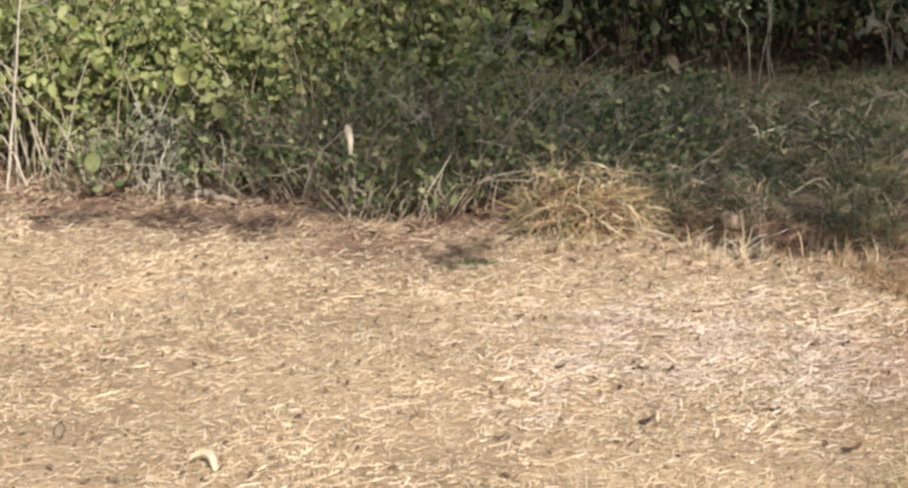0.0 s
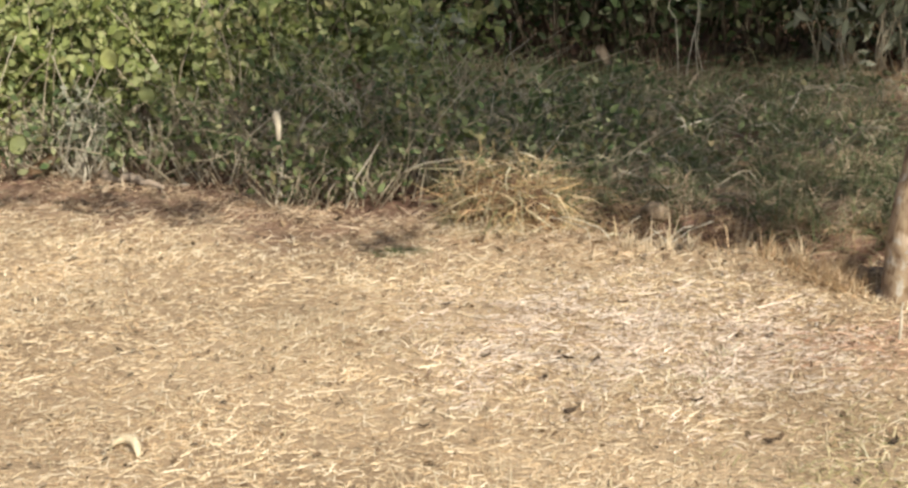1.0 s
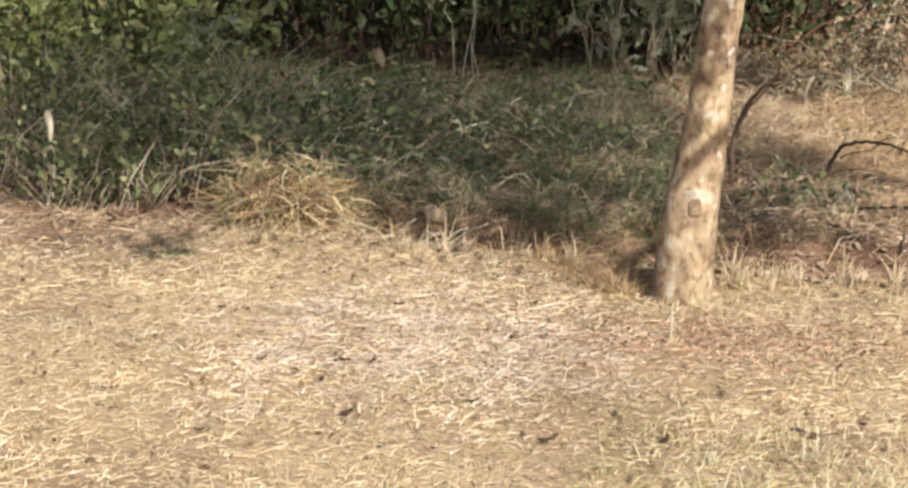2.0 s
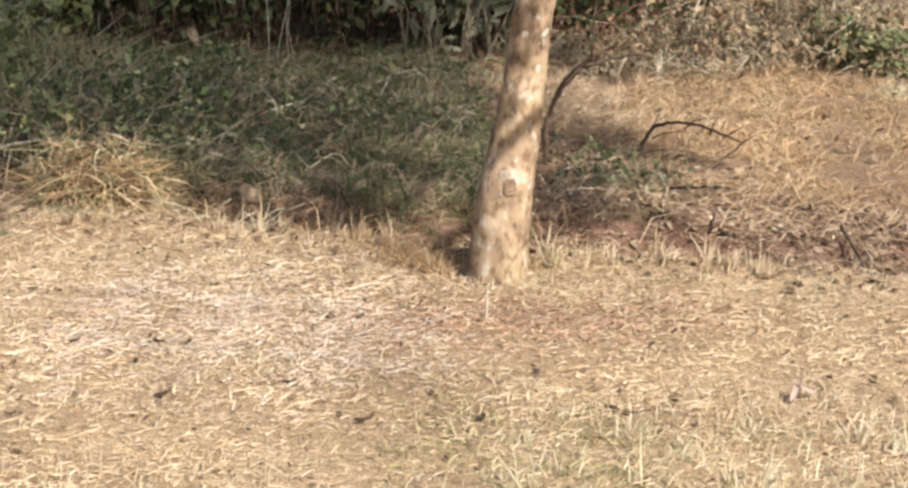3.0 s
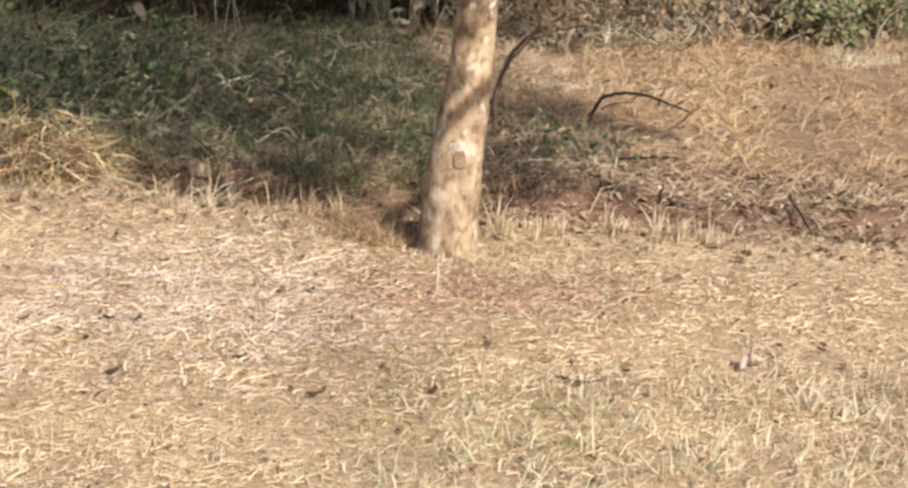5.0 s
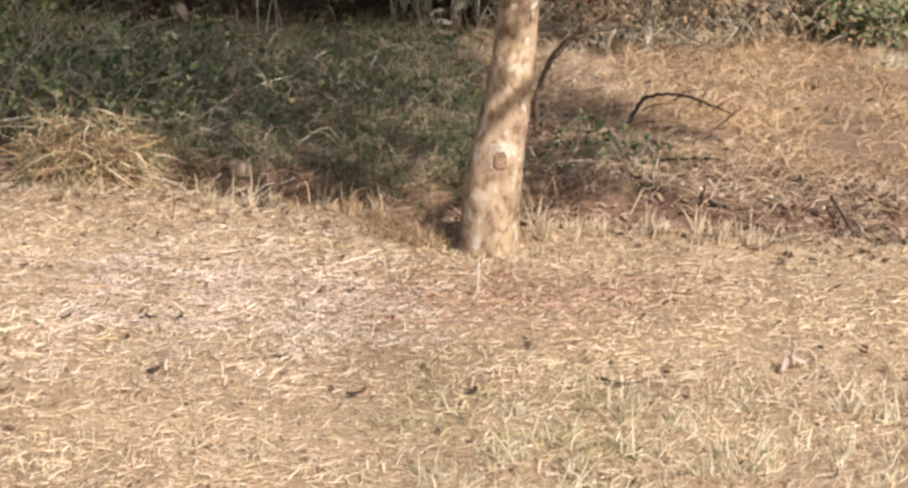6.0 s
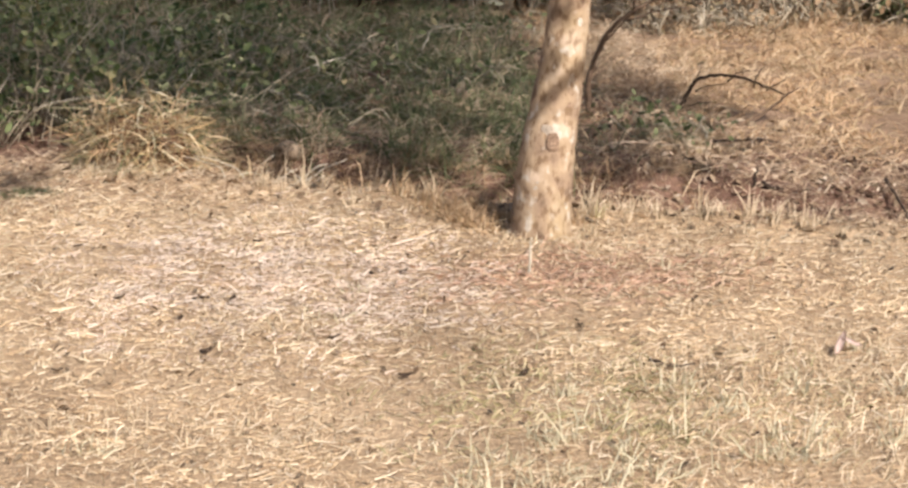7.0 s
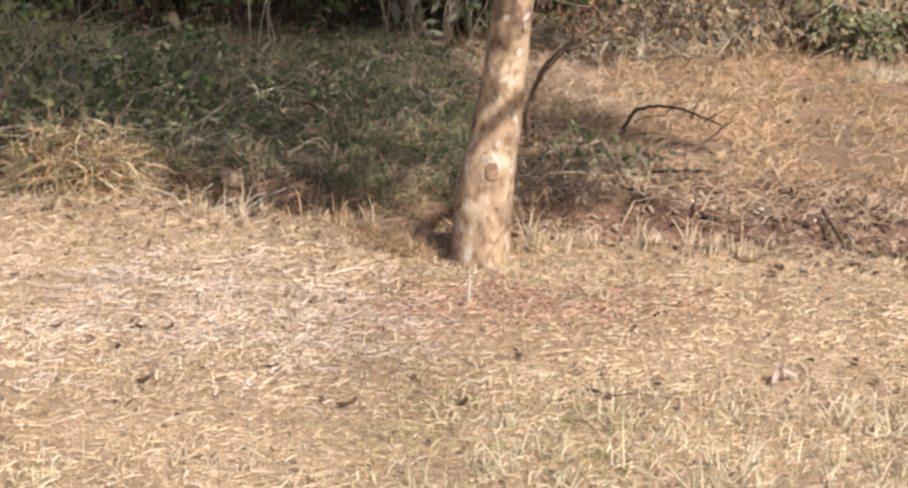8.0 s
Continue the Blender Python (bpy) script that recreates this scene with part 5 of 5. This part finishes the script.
for x, y, s in ((1.79, 4.59, 0.035), (0.44, 5.13, 0.045), (1.13, 5.49, 0.04), (0.48, 4.84, 0.05), (1.25, 4.53, 0.06), (0.82, 4.87, 0.045), (0.95, 4.57, 0.05), (2.39, 4.68, 0.04), (1.03, 5.47, 0.045), (0.52, 5.31, 0.05), (0.29, 5.33, 0.045), (0.6, 5.3, 0.05), (-0.3, 5.2, 0.04), (-0.75, 5.4, 0.05), (0.1, 4.7, 0.04), (1.5, 4.9, 0.04), (1.9, 5.1, 0.045), (0.75, 5.9, 0.04), (0.2, 5.9, 0.04), (2.6, 5.3, 0.04)):
    big_leaf("dead_leaf", x, y, height(x, y) + 0.010, s * 0.3, s * 0.8, LEAF_DARKDEAD, "small black dead leaf lying in the straw", (rng.uniform(-20, 20), rng.uniform(-25, 25), rng.uniform(0, 180)), 0.2)


def lump(name, x, y, size, mat, label, category, tall=0.6, sink=0.3):
    bm = bmesh.new()
    bmesh.ops.create_icosphere(bm, subdivisions=3, radius=size)
    for q in bm.verts:
        q.co *= 1 + 0.35 * noise.noise(q.co * (1.3 / size) + Vector((x, y, 0)))
        q.co.z = q.co.z * tall
    me = bpy.data.meshes.new(name)
    bm.to_mesh(me)
    bm.free()
    me.materials.append(mat)
    ob = new(name, me)
    ob.location = (x, y, height(x, y) + size * tall * (1 - 2 * sink))
    return tagged(ob, label, category)


lump("clod", 2.68, 5.93, 0.035, WOOD_DARK, "dark clod of earth on the field's edge", "clod")
lump("clod", 2.62, 5.93, 0.024, WOOD_DARK, "dark clod of earth on the field's edge", "clod")
lump("clod", 2.33, 7.4, 0.03, WOOD_DARK, "dark clod at the foot of a sapling", "clod")
lump("clod", 2.85, 7.05, 0.026, WOOD_DARK, "dark clod in leaf litter", "clod")
for x, y, s in ((1.03, 7.12, 0.06), (1.66, 6.85, 0.035)):
    lump("stone", x, y, s, STONE, "rough tan clod in the ditch's far bank", "clod")
lump("stone", -0.78, 7.75, 0.018, LICHEN, "small white stone under the brambles", "stone")
